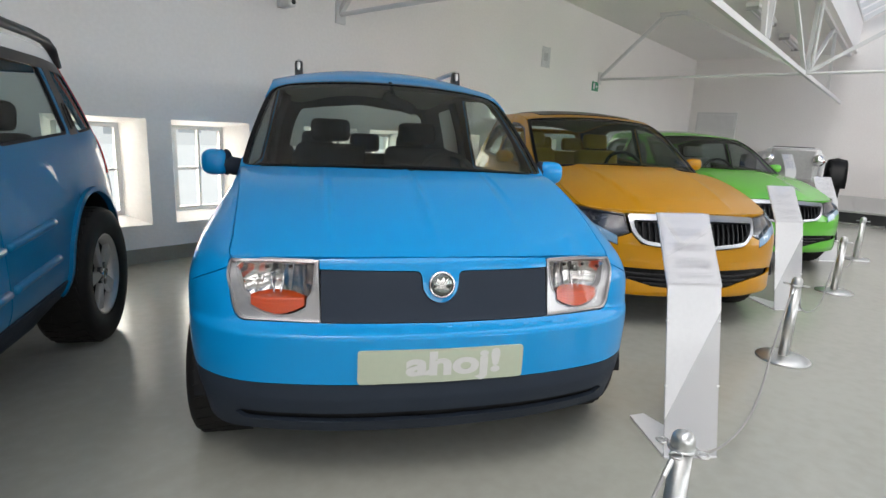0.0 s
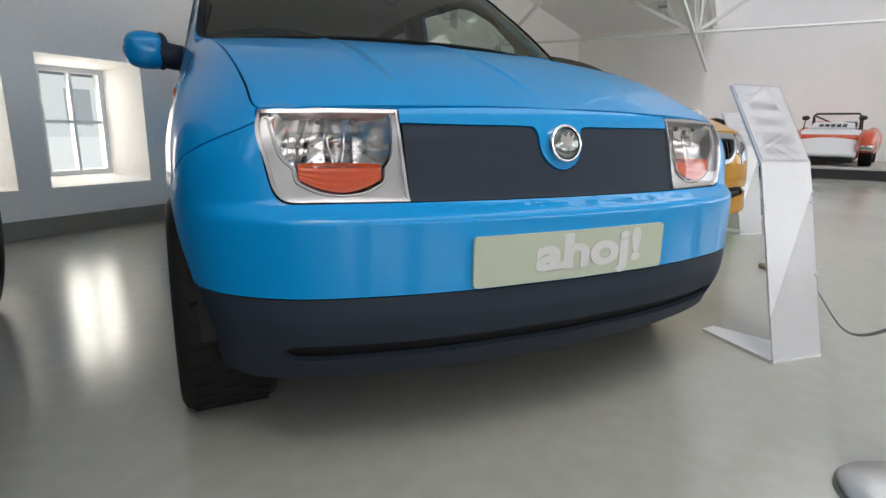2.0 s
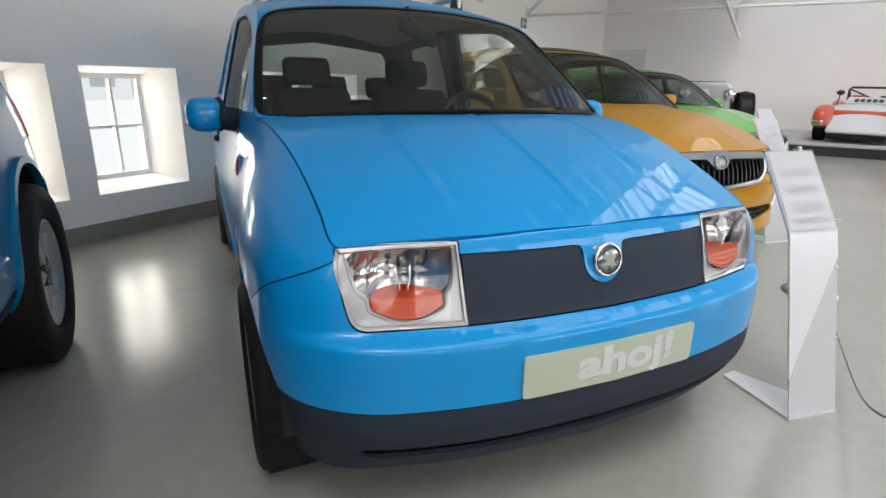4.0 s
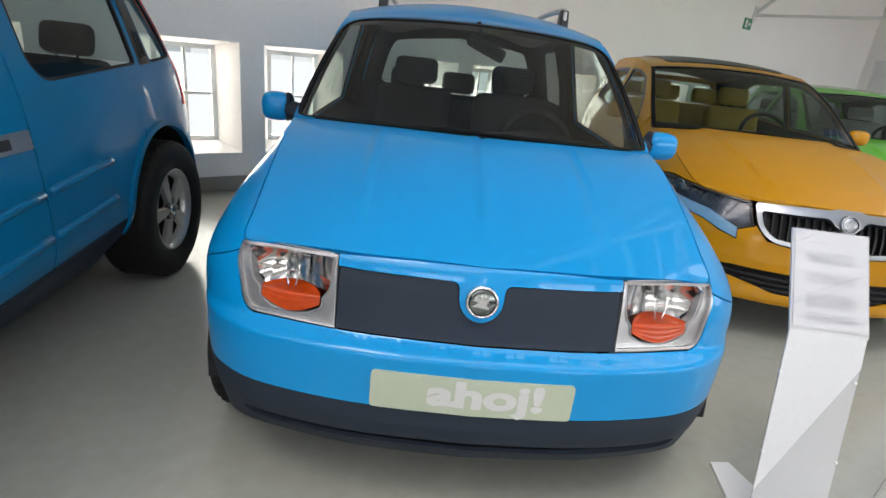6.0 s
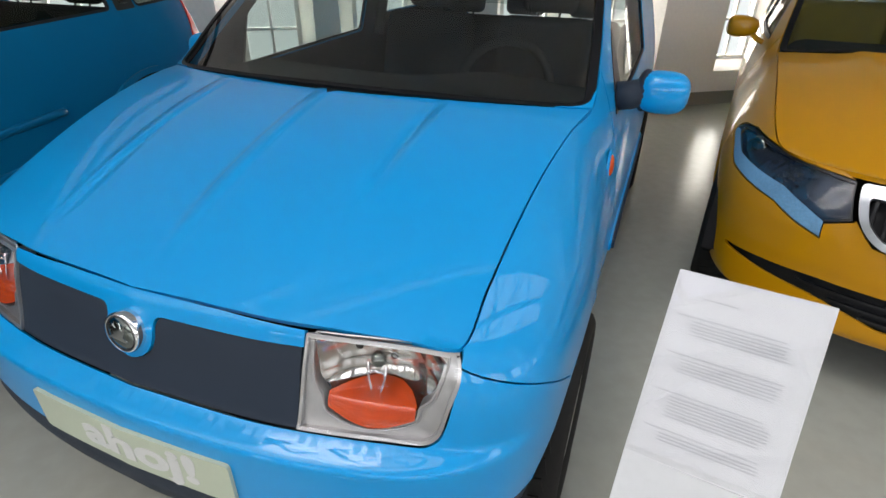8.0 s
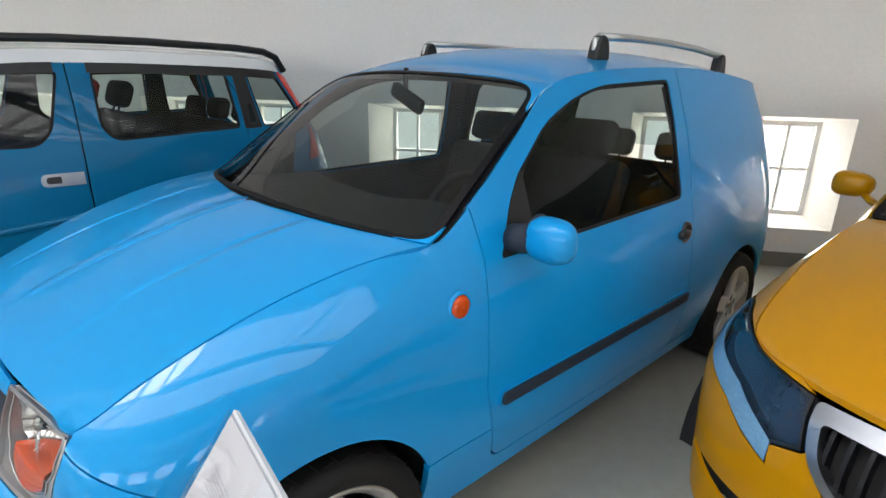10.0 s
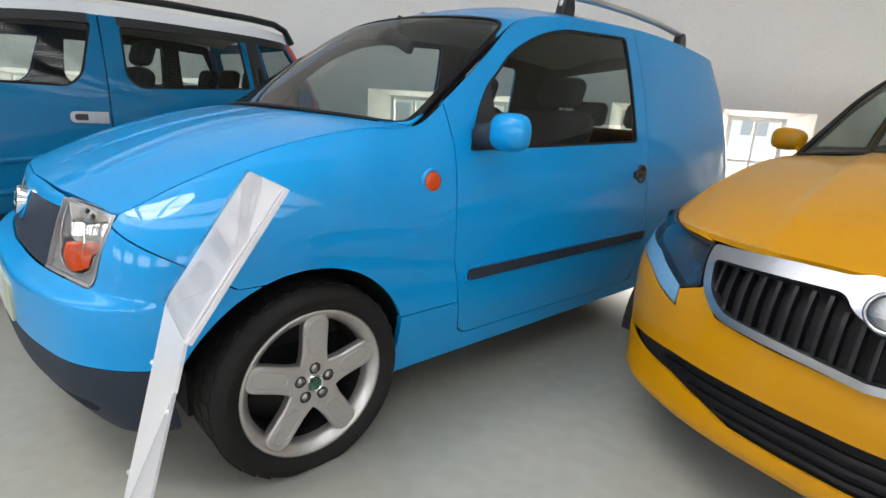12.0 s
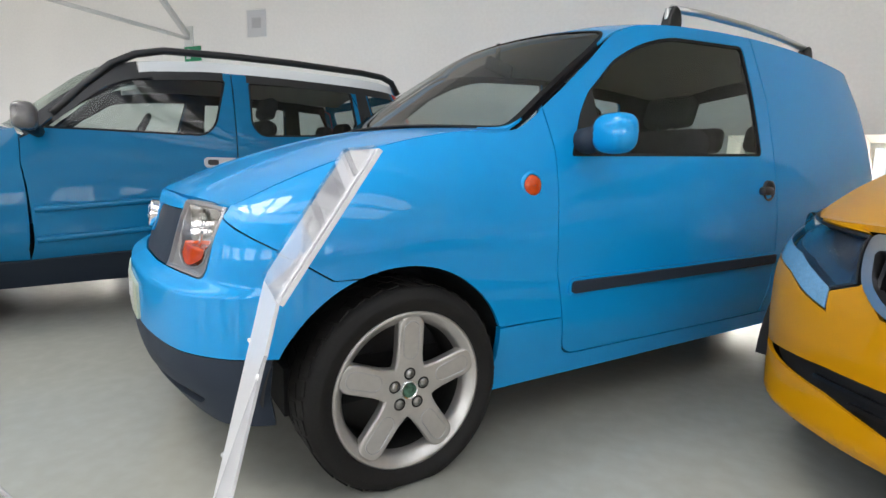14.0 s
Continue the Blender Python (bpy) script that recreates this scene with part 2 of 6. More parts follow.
def window(w, first=None):
    m = ROOM @ Matrix.Translation((w + .13, REV, WZ0 + .05))
    if first:
        return copy_thing(first, m)
    wd, ht = WW - .23, WZ1 - WZ0 - .095
    t = thing("window_1", "white-framed four-pane window in a deep splayed opening", "window", m, "windows", "structure")
    part("window_frame", box(boxed(0, 0, 0, .035, .05, ht), wd - .035, 0, 0, wd, .05, ht), WINDOW_PAINT, t)
    part("window_frame", box(boxed(.035, 0, 0, wd - .035, .05, .035), .035, 0, ht - .035, wd - .035, .05, ht), WINDOW_PAINT, t)
    part("glazing_bar", boxed(wd / 2 - .011, .004, .035, wd / 2 + .011, .046, ht - .035), WINDOW_PAINT, t)
    part("glazing_bar", box(boxed(.035, .006, ht * .5 - .012, wd / 2 - .011, .044, ht * .5 + .012), wd / 2 + .011, .006, ht * .5 - .012, wd - .035, .044, ht * .5 + .012), WINDOW_PAINT, t)
    for a, b in ((.035, wd / 2 - .011), (wd / 2 + .011, wd - .035)):
        for c, d in ((.035, ht * .5 - .012), (ht * .5 + .012, ht - .035)):
            p = part("pane", boxed(a, .022, c, b, .026, d), CLEAR, t)
            p.visible_shadow = False
    return t


first_window = window(WIN[0])
for w in WIN[1:]:
    window(w, first_window)

# wide windows assumed in the opposite wall, out of view, to light the hall
def wide_window(o, first=None):
    m = ROOM @ Matrix.Translation((o, V1 - .15, 1.0))
    if first:
        return copy_thing(first, m)
    t = thing("window_2", "assumed wide white steel window with small panes, out of view", "window", m, "wide windows", "structure")
    fr = box(boxed(0, -.03, 0, .05, .03, 1.85), 1.95, -.03, 0, 2.0, .03, 1.85)
    part("window_frame", box(box(fr, .05, -.03, 0, 1.95, .03, .05), .05, -.03, 1.8, 1.95, .03, 1.85), WINDOW_PAINT, t)
    for i in range(1, 5):
        part("glazing_bar", boxed(.4 * i - .015, -.02, .05, .4 * i + .015, .02, 1.8), WINDOW_PAINT, t)
    for j in range(1, 4):
        part("glazing_bar", boxed(.05, -.018, .46 * j - .015, 1.95, .018, .46 * j + .015), WINDOW_PAINT, t)
    return t


first_wide = wide_window(OPP[0])
for o in OPP[1:]:
    wide_window(o, first_wide)
# lamps added in these assumed openings to brighten the window wall and car sides
for o in OPP:
    c = Vector((o + 1.0, V1 - .22, 1.92))
    daylight("assumed_window_daylight", ROOM @ look(c, c + Vector((0, 1, 0))), (2.0, 1.8), 62, (0.97, 0.98, 1))

# lantern glazing and its bars
gb = bmesh.new()
for i in range(41):
    uu = U0 + .1 + i * (U1 - U0 - .2) / 40
    for a, b in ((LV0 + .02, -5.27), (LV1 - .02, -5.27)):
        beam(gb, (uu, a, LZ - .5), (uu, b, LZ + .6), .05, .09)
for k in range(3):
    for a in (LV0, LV1):
        f = (0, .48, 1)[k]
        vv, zz = a + (-5.27 - a) * f, LZ - .5 + 1.1 * f
        beam(gb, (U0, vv, zz), (U1, vv, zz), .05, .07)
solid("roof_lantern_bars", gb, WHITE_STEEL, "white steel glazing bars of the roof lantern", "skylight", ROOM, kind="structure")
for a in (LV0, LV1):
    mid = Vector((-1.4, a + (-5.27 - a) * .72, LZ - .5 + 1.1 * .72 + .07))
    nrm = Vector((0, 1.1 if a == LV0 else -1.1, 1.92)).normalized()
    daylight("lantern_daylight", ROOM @ look(mid, mid - nrm), (21, .95), 190).data.spread = math.pi
for w in WIN:
    c = Vector((w + WW / 2, REV + .09, (WZ0 + WZ1) / 2))
    daylight("window_daylight", ROOM @ look(c, c - Vector((0, 1, .25))), (.50, .74), 8.5, (1, 0.92, 0.82))

# ---- shaped panels ----
from mathutils.geometry import delaunay_2d_cdt


def spline(table):
    """A smooth curve through the rows of a table, taken at a real-valued row number (array in, array out)."""
    tab = np.array(table, float)
    if tab.ndim == 1:
        tab = tab[:, None]
    ext = np.vstack([2 * tab[0] - tab[1], tab, 2 * tab[-1] - tab[-2]])

    def at(k):
        k = np.clip(np.asarray(k, float), 0, len(tab) - 1)
        i = np.minimum(k.astype(int), len(tab) - 2)
        f = (k - i)[..., None]
        a, b, c, d = ext[i], ext[i + 1], ext[i + 2], ext[i + 3]
        return .5 * (2 * b + (c - a) * f + (2 * a - 5 * b + 4 * c - d) * f ** 2 + (3 * b - a - 3 * c + d) * f ** 3)
    return at


def rounded(pts, radii, n=6):
    """A polygon with rounded corners."""
    p = [np.array(q, float) for q in pts]
    if not hasattr(radii, "__len__"):
        radii = [radii] * len(p)
    out = []
    for i, r in enumerate(radii):
        a, b, c = p[i - 1], p[i], p[(i + 1) % len(p)]
        if r <= 0:
            out.append(b)
            continue
        u, v = (a - b), (c - b)
        lu, lv = np.linalg.norm(u), np.linalg.norm(v)
        r = min(r, .48 * lu, .48 * lv)
        u, v = b + u / lu * r, b + v / lv * r
        for j in range(n + 1):
            f = j / n
            out.append((1 - f) ** 2 * u + 2 * f * (1 - f) * b + f ** 2 * v)
    return np.array(out)


def dense(loop, step, closed=True):
    out = []
    k = len(loop)
    for i in range(k if closed else k - 1):
        a, b = loop[i], loop[(i + 1) % k]
        d = np.linalg.norm(b - a)
        if d < 1e-6:
            continue
        m = max(1, int(math.ceil(d / step)))
        out += [a + (b - a) * j / m for j in range(m)]
    return np.array(out)


def inside(q, loop):
    x, y = q[:, 0][:, None], q[:, 1][:, None]
    a, b = loop, np.roll(loop, -1, 0)
    cross = ((a[:, 1] > y) != (b[:, 1] > y)) & (x < (b[:, 0] - a[:, 0]) * (y - a[:, 1]) / (b[:, 1] - a[:, 1] + 1e-12) + a[:, 0])
    return cross.sum(1) % 2 == 1


def panel(name, loops, shape, mat, parent, res=.03, thick=.012, lift=0.0, sign=1, label="", flip=False, res_v=None):
    """A sheet of the surface shape(points) -> places, bounded by the outline loops[0] with the holes loops[1:], its rim turned in by thick."""
    loops = [dense(np.array(l, float), res * .8) for l in loops]
    lo, hi = loops[0].min(0), loops[0].max(0)
    rv = res_v or res
    gx, gy = np.meshgrid(np.arange(lo[0] + res * .5, hi[0], res), np.arange(lo[1] + rv * .5, hi[1], rv))
    grid = np.c_[gx.ravel(), gy.ravel()]
    keep = inside(grid, loops[0])
    for l in loops[1:]:
        keep &= ~inside(grid, l)
    grid = grid[keep]
    rim = np.vstack(loops)
    if len(grid):
        near = np.full(len(grid), 9.0)
        for i in range(0, len(rim), 200):
            near = np.minimum(near, np.sqrt(((grid[:, None] - rim[None, i:i + 200]) ** 2).sum(2)).min(1))
        grid = grid[near > min(res, rv) * .45]
    flat = np.vstack([rim, grid])
    edges, n0 = [], 0
    for l in loops:
        edges += [(n0 + i, n0 + (i + 1) % len(l)) for i in range(len(l))]
        n0 += len(l)
    vs, _, fs, *_ = delaunay_2d_cdt([Vector(p) for p in flat], edges, [], 0, 1e-6)
    vs = np.array([tuple(v) for v in vs])
    fs = np.array([f for f in fs if len(f) == 3])
    mid = vs[fs].mean(1)
    ok = inside(mid, loops[0])
    for l in loops[1:]:
        ok &= ~inside(mid, l)
    c2 = vs[fs]
    d1, d2 = c2[:, 1] - c2[:, 0], c2[:, 2] - c2[:, 0]
    ok &= np.abs(d1[:, 0] * d2[:, 1] - d1[:, 1] * d2[:, 0]) > 4e-7
    fs = fs[ok]
    e = 2e-3
    pos = shape(vs)
    nrm = np.cross(shape(vs + (e, 0)) - shape(vs - (e, 0)), shape(vs + (0, e)) - shape(vs - (0, e)))
    nrm /= np.linalg.norm(nrm, axis=1)[:, None] + 1e-12
    if flip:
        nrm = -nrm
    pos = pos + nrm * lift
    s = np.array([sign, 1, 1.0])
    pos, nrm = pos * s, nrm * s
    tri = pos[fs]
    fn = np.cross(tri[:, 1] - tri[:, 0], tri[:, 2] - tri[:, 0])
    turn = (fn * nrm[fs[:, 0]]).sum(1) < 0
    fs[turn] = fs[turn][:, ::-1]
    verts, faces, normals = list(map(tuple, pos)), [tuple(int(i) for i in f) for f in fs], list(map(tuple, nrm))
    if thick:
        seen = {}
        for f in fs:
            for a, b in ((f[0], f[1]), (f[1], f[2]), (f[2], f[0])):
                seen[(int(a), int(b))] = 1
        outer = [(a, b) for a, b in seen if (b, a) not in seen]
        out_n = {}
        for a, b in outer:
            d = np.cross(pos[b] - pos[a], nrm[a])
            d = d / (np.linalg.norm(d) + 1e-12)
            for v in (a, b):
                out_n[v] = out_n.get(v, 0) + d
        index = {}
        for a, b in outer:
            for v in (a, b):
                if v not in index:
                    index[v] = len(verts)
                    verts += [tuple(pos[v]), tuple(pos[v] - nrm[v] * thick)]
                    o = out_n[v] / (np.linalg.norm(out_n[v]) + 1e-12)
                    normals += [tuple(o), tuple(o)]
            i, j = index[a], index[b]
            faces.append((j, i, i + 1, j + 1))
    me = bpy.data.meshes.new(name)
    me.from_pydata(verts, [], faces)
    for p in me.polygons:
        p.use_smooth = True
    me.normals_split_custom_set_from_vertices(normals)
    me.materials.append(mat)
    ob = new(name, me)
    ob.parent = parent
    if label:
        ob["label"] = label
    return ob


class Body:
    """A car's skin: C0 is its plan at the widest height, C1 its plan along the upper edge, ZT the height of that edge; front and side tell how it leans in."""

    def __init__(self, c0, c1, zt, front, side, corner=(2.5, 5.0), h0=.5, round_from=.25, round_pow=2.2, rear=(16.5, 18.0), tail=None, shoulder=None):
        self.c0, self.c1, self.zt = spline(c0), spline(c1), spline(zt)
        self.corner, self.h0, self.q0, self.qp, self.rear = corner, h0, round_from, round_pow, rear
        self.shoulder = shoulder or (round_from, round_pow)
        self.front, self.side = self.soft(front, .0045), self.soft(side, .03)
        self.tail = self.soft(tail if tail is not None else front, .03)
        self.kk = np.linspace(0, len(c0) - 1, 1601)
        d = np.linalg.norm(np.diff(self.c0(self.kk), axis=0), axis=1)
        self.ss = np.r_[0, np.cumsum(d)]

    @staticmethod
    def soft(table, wide):
        """The table as a fine one with its corners rounded off."""
        t = np.array(table, float)
        h = np.arange(t[0, 0] - .2, t[-1, 0] + .2, .004)
        v = np.interp(h, t[:, 0], t[:, 1])
        v = np.where(h < t[0, 0], t[0, 1] + (h - t[0, 0]) * (t[1, 1] - t[0, 1]) / (t[1, 0] - t[0, 0]), v)
        v = np.where(h > t[-1, 0], t[-1, 1] + (h - t[-1, 0]) * (t[-1, 1] - t[-2, 1]) / (t[-1, 0] - t[-2, 0]), v)
        n = int(3 * wide / .004) + 1
        g = np.exp(-.5 * (np.arange(-n, n + 1) * .004 / wide) ** 2)
        pad = np.r_[v[0] + (v[1] - v[0]) * np.arange(-n, 0), v, v[-1] + (v[-1] - v[-2]) * np.arange(1, n + 1)]
        return np.c_[h, np.convolve(pad, g / g.sum(), "valid")]

    def skin(self, p):
        p = np.atleast_2d(p)
        s, h = p[:, 0], p[:, 1]
        k = np.interp(np.abs(s), self.ss, self.kk)
        a, b, zt = self.c0(k), self.c1(k), self.zt(k)[:, 0]
        d = np.linalg.norm(b - a, axis=1) + 1e-9
        w = np.clip((k - self.corner[0]) / (self.corner[1] - self.corner[0]), 0, 1)
        w = w * w * (3 - 2 * w)
        f = np.interp(h, self.front[:, 0], self.front[:, 1]) / np.interp(zt, self.front[:, 0], self.front[:, 1])
        t, tt = np.interp(h, self.side[:, 0], self.side[:, 1]), np.interp(zt, self.side[:, 0], self.side[:, 1])
        z = np.clip((k - 6.0) / 3.4, 0, 1)
        z = z * z * (3 - 2 * z)
        q0, qp = self.shoulder[0] * (1 - z) + self.q0 * z, self.shoulder[1] * (1 - z) + self.qp * z
        q = np.clip(((h - self.h0) / (zt - self.h0) - q0) / (1 - q0), 0, 1.15) ** qp
        g = (t + (d - tt) * q) / d
        phi = f * (1 - w) + g * w
        r = np.clip((k - self.rear[0]) / (self.rear[1] - self.rear[0]), 0, 1)
        r = r * r * (3 - 2 * r)
        ft = np.interp(h, self.tail[:, 0], self.tail[:, 1]) / np.interp(zt, self.tail[:, 0], self.tail[:, 1])
        phi = phi * (1 - r) + ft * r
        xy = a + (b - a) * phi[:, None]
        return np.c_[xy[:, 0] * np.where(s < 0, -1, 1), xy[:, 1], h]

    def sy(self, y, h):
        """The girth at which the side passes y at height h."""
        s = np.interp(np.linspace(2.5, self.kk[-1], 500), self.kk, self.ss)
        yy = self.skin(np.c_[s, np.full(500, h)])[:, 1]
        i = int(np.argmax(yy))
        return float(np.interp(y, np.maximum.accumulate(yy[:i + 1]), s[:i + 1]))

    def sx(self, x, h):
        """The girth at which the front passes x at height h."""
        s = np.interp(np.linspace(0, 7, 400), self.kk, self.ss)
        xx = np.maximum.accumulate(self.skin(np.c_[s, np.full(400, h)])[:, 0])
        return float(np.interp(x, xx, s))

    def sk(self, k):
        return float(np.interp(k, self.kk, self.ss))

    def Y(self, pts):
        return np.array([(self.sy(y, h), h) for y, h in pts])

    def X(self, pts):
        return np.array([(math.copysign(self.sx(abs(x), h), x), h) for x, h in pts])

    def top(self, k0, k1, n=30, drop=0.0):
        k = np.linspace(k0, k1, n)
        return np.c_[np.interp(k, self.kk, self.ss), self.zt(k)[:, 0] - drop]


def paint(name, color, coat=.9):
    return material(name, color, 0.40, vary=0.02, scale=1.5, grain=900, coat=coat, rough_vary=.05, spec=.12)


BLUE = paint("sky_blue_paint", (0.0010, 0.252, 0.580), .66)
DEEP_BLUE = material("deep_blue_metallic", (0.0012, 0.130, 0.280), 0.42, 0.0, vary=0.05, scale=2, grain=1200, coat=.40, rough_vary=.05, spec=.10)
YELLOW = paint("amber_yellow_paint", (0.452, 0.208, 0.0006), .5)
GREEN = paint("bright_green_paint", (0.10, 0.42, 0.03))
CAR_WHITE = paint("white_car_paint", (0.72, 0.73, 0.73))
RED_PAINT = paint("red_paint", (0.55, 0.035, 0.02))
SLATE = material("slate_plastic", (0.022, 0.030, 0.044), 0.6, vary=0.08, grain=700, bump=0.0003, spec=0.2)
RUBBER = material("tyre_rubber", (0.010, 0.0092, 0.0085), 0.7, vary=0.15, grain=150, bump=0.0006, spec=0.25)
TRIM_BLACK = material("black_trim", (0.012, 0.012, 0.013), 0.42, vary=0.1, grain=500)
SEAM = material("dark_seam", (0.004, 0.004, 0.005), 0.9)
ALLOY = material("alloy", (0.50, 0.48, 0.455), 0.36, 0.75, vary=0.04)
DARK_GREY = material("dark_grey", (0.028, 0.027, 0.026), 0.6, 0.3, vary=0.2)
BOLT = material("bolt_steel", (0.33, 0.32, 0.30), 0.3, 1.0, vary=0.1)
CAP_GREEN = material("cap_green", (0.06, 0.13, 0.09), 0.3, 0.5, vary=0.6, scale=90)
GRILLE_BLACK = material("grille_black", (0.005, 0.005, 0.006), 0.38, vary=0.1, spec=0.35)
MIRROR_CHROME = material("chrome", (0.80, 0.80, 0.81), 0.07, 1.0, vary=0.02)
SATIN_CHROME = material("satin_chrome", (0.41, 0.42, 0.44), 0.30, 1.0, vary=0.03)
LAMP_SILVER = material("lamp_silver", (0.55, 0.54, 0.53), 0.11, 1.0, vary=0.10, scale=30)
LAMP_FRAME = material("lamp_frame", (0.44, 0.435, 0.44), 0.30, 0.75, vary=0.06, scale=25)
ORANGE = material("orange_lens", (0.52, 0.058, 0.005), 0.2, vary=0.08, scale=60, coat=0.3, spec=0.3)
AUTO_GLASS = glass_material("tinted_car_glass", (0.66, 0.72, 0.695), 1.34, 0.0, 0.26)
VAN_GLASS = glass_material("van_glass", (0.66, 0.725, 0.70), 1.55, 0.0, 0.6)
HATCH_GLASS = glass_material("hatch_glass", (0.50, 0.565, 0.54), 1.40, 0.0, 0.4)
DARK_GLASS = glass_material("dark_car_glass", (0.70, 0.74, 0.71), 1.42, 0.0, 0.45)
LENS = glass_material("lamp_lens", (0.96, 0.95, 0.94), 1.35)
CLOTH = material("dark_cloth", (0.016, 0.016, 0.018), 0.9, vary=0.15, grain=120, spec=0.2)
DASH = material("dash_plastic", (0.010, 0.010, 0.011), 0.7, vary=0.1, grain=120, spec=0.2)
FRIT = material("black_glass_edge", (0.004, 0.004, 0.005), 0.5, vary=0.05, spec=0.15)
LINING = material("roof_lining", (0.20, 0.19, 0.175), 0.9, vary=0.08)
PLATE = material("plate_green_white", (0.43, 0.47, 0.355), 0.3, vary=0.02)
PLATE_TEXT = material("plate_lettering", (0.58, 0.575, 0.56), 0.3, vary=0.02)
YELLOW_CLOTH = material("yellow_cloth", (0.45, 0.30, 0.03), 0.8, vary=0.1, grain=250, bump=0.0008)
GREY_CLOTH = material("grey_cloth", (0.42, 0.42, 0.42), 0.85, vary=0.1, grain=250, bump=0.0008)


def ball(bm, c, r, seg=20):
    bmesh.ops.create_uvsphere(bm, u_segments=seg, v_segments=max(8, seg // 2), radius=1, matrix=Matrix.Translation(c) @ Matrix.Diagonal((*r, 1)))
    return bm


def tube_ring(bm, c, R, r, m=Matrix(), seg=36, sides=8):
    rings = []
    for i in range(seg):
        a = 2 * math.pi * i / seg
        rings.append([bm.verts.new(m @ (Vector(c) + Vector(((R + r * math.cos(b)) * math.cos(a), (R + r * math.cos(b)) * math.sin(a), r * math.sin(b))))) for b in (2 * math.pi * j / sides for j in range(sides))])
    for i in range(seg):
        for j in range(sides):
            p, q = rings[i], rings[(i + 1) % seg]
            bm.faces.new((p[j], q[j], q[(j + 1) % sides], p[(j + 1) % sides]))
    bmesh.ops.recalc_face_normals(bm, faces=bm.faces)
    return bm


def sweep(bm, pts, r, sides=8, flat=1.0):
    """A tube along the points, flattened in z by flat."""
    pts = [Vector(p) for p in pts]
    rings = []
    for i, p in enumerate(pts):
        d = (pts[min(i + 1, len(pts) - 1)] - pts[max(i - 1, 0)]).normalized()
        u = d.cross(Vector((0, 0, 1)))
        u = u.normalized() if u.length > 1e-4 else Vector((1, 0, 0))
        v = u.cross(d).normalized()
        rings.append([bm.verts.new(p + u * r * math.cos(a) + v * r * flat * math.sin(a)) for a in (2 * math.pi * j / sides for j in range(sides))])
    for a, b in zip(rings, rings[1:]):
        for j in range(sides):
            bm.faces.new((a[j], a[(j + 1) % sides], b[(j + 1) % sides], b[j]))
    bm.faces.new(rings[0])
    bm.faces.new(rings[-1])
    bmesh.ops.recalc_face_normals(bm, faces=bm.faces)
    return bm


def soft_block(bm, c, size, r, m=Matrix()):
    """A padded block with rounded edges."""
    made = bmesh.ops.create_cube(bm, size=1, matrix=Matrix.Diagonal((*size, 1)))
    es = list({e for v in made["verts"] for e in v.link_edges})
    res = bmesh.ops.bevel(bm, geom=es, offset=r, segments=3, affect="EDGES", profile=0.5)
    vs = {v for f in res["faces"] for v in f.verts} | {v for v in made["verts"] if v.is_valid}
    bmesh.ops.transform(bm, matrix=m @ Matrix.Translation(c), verts=list(vs))
    return bm


WHEELS = {}


def press(bm, hub):
    """The tyre flattened and swollen where it stands on the floor."""
    for v in bm.verts:
        low = -hub + .001 - v.co.z
        if low > -.03:
            v.co.x *= 1 + .6 * max(0, low + .03)
        if low > 0:
            v.co.z = -hub + .001 + .04 * low


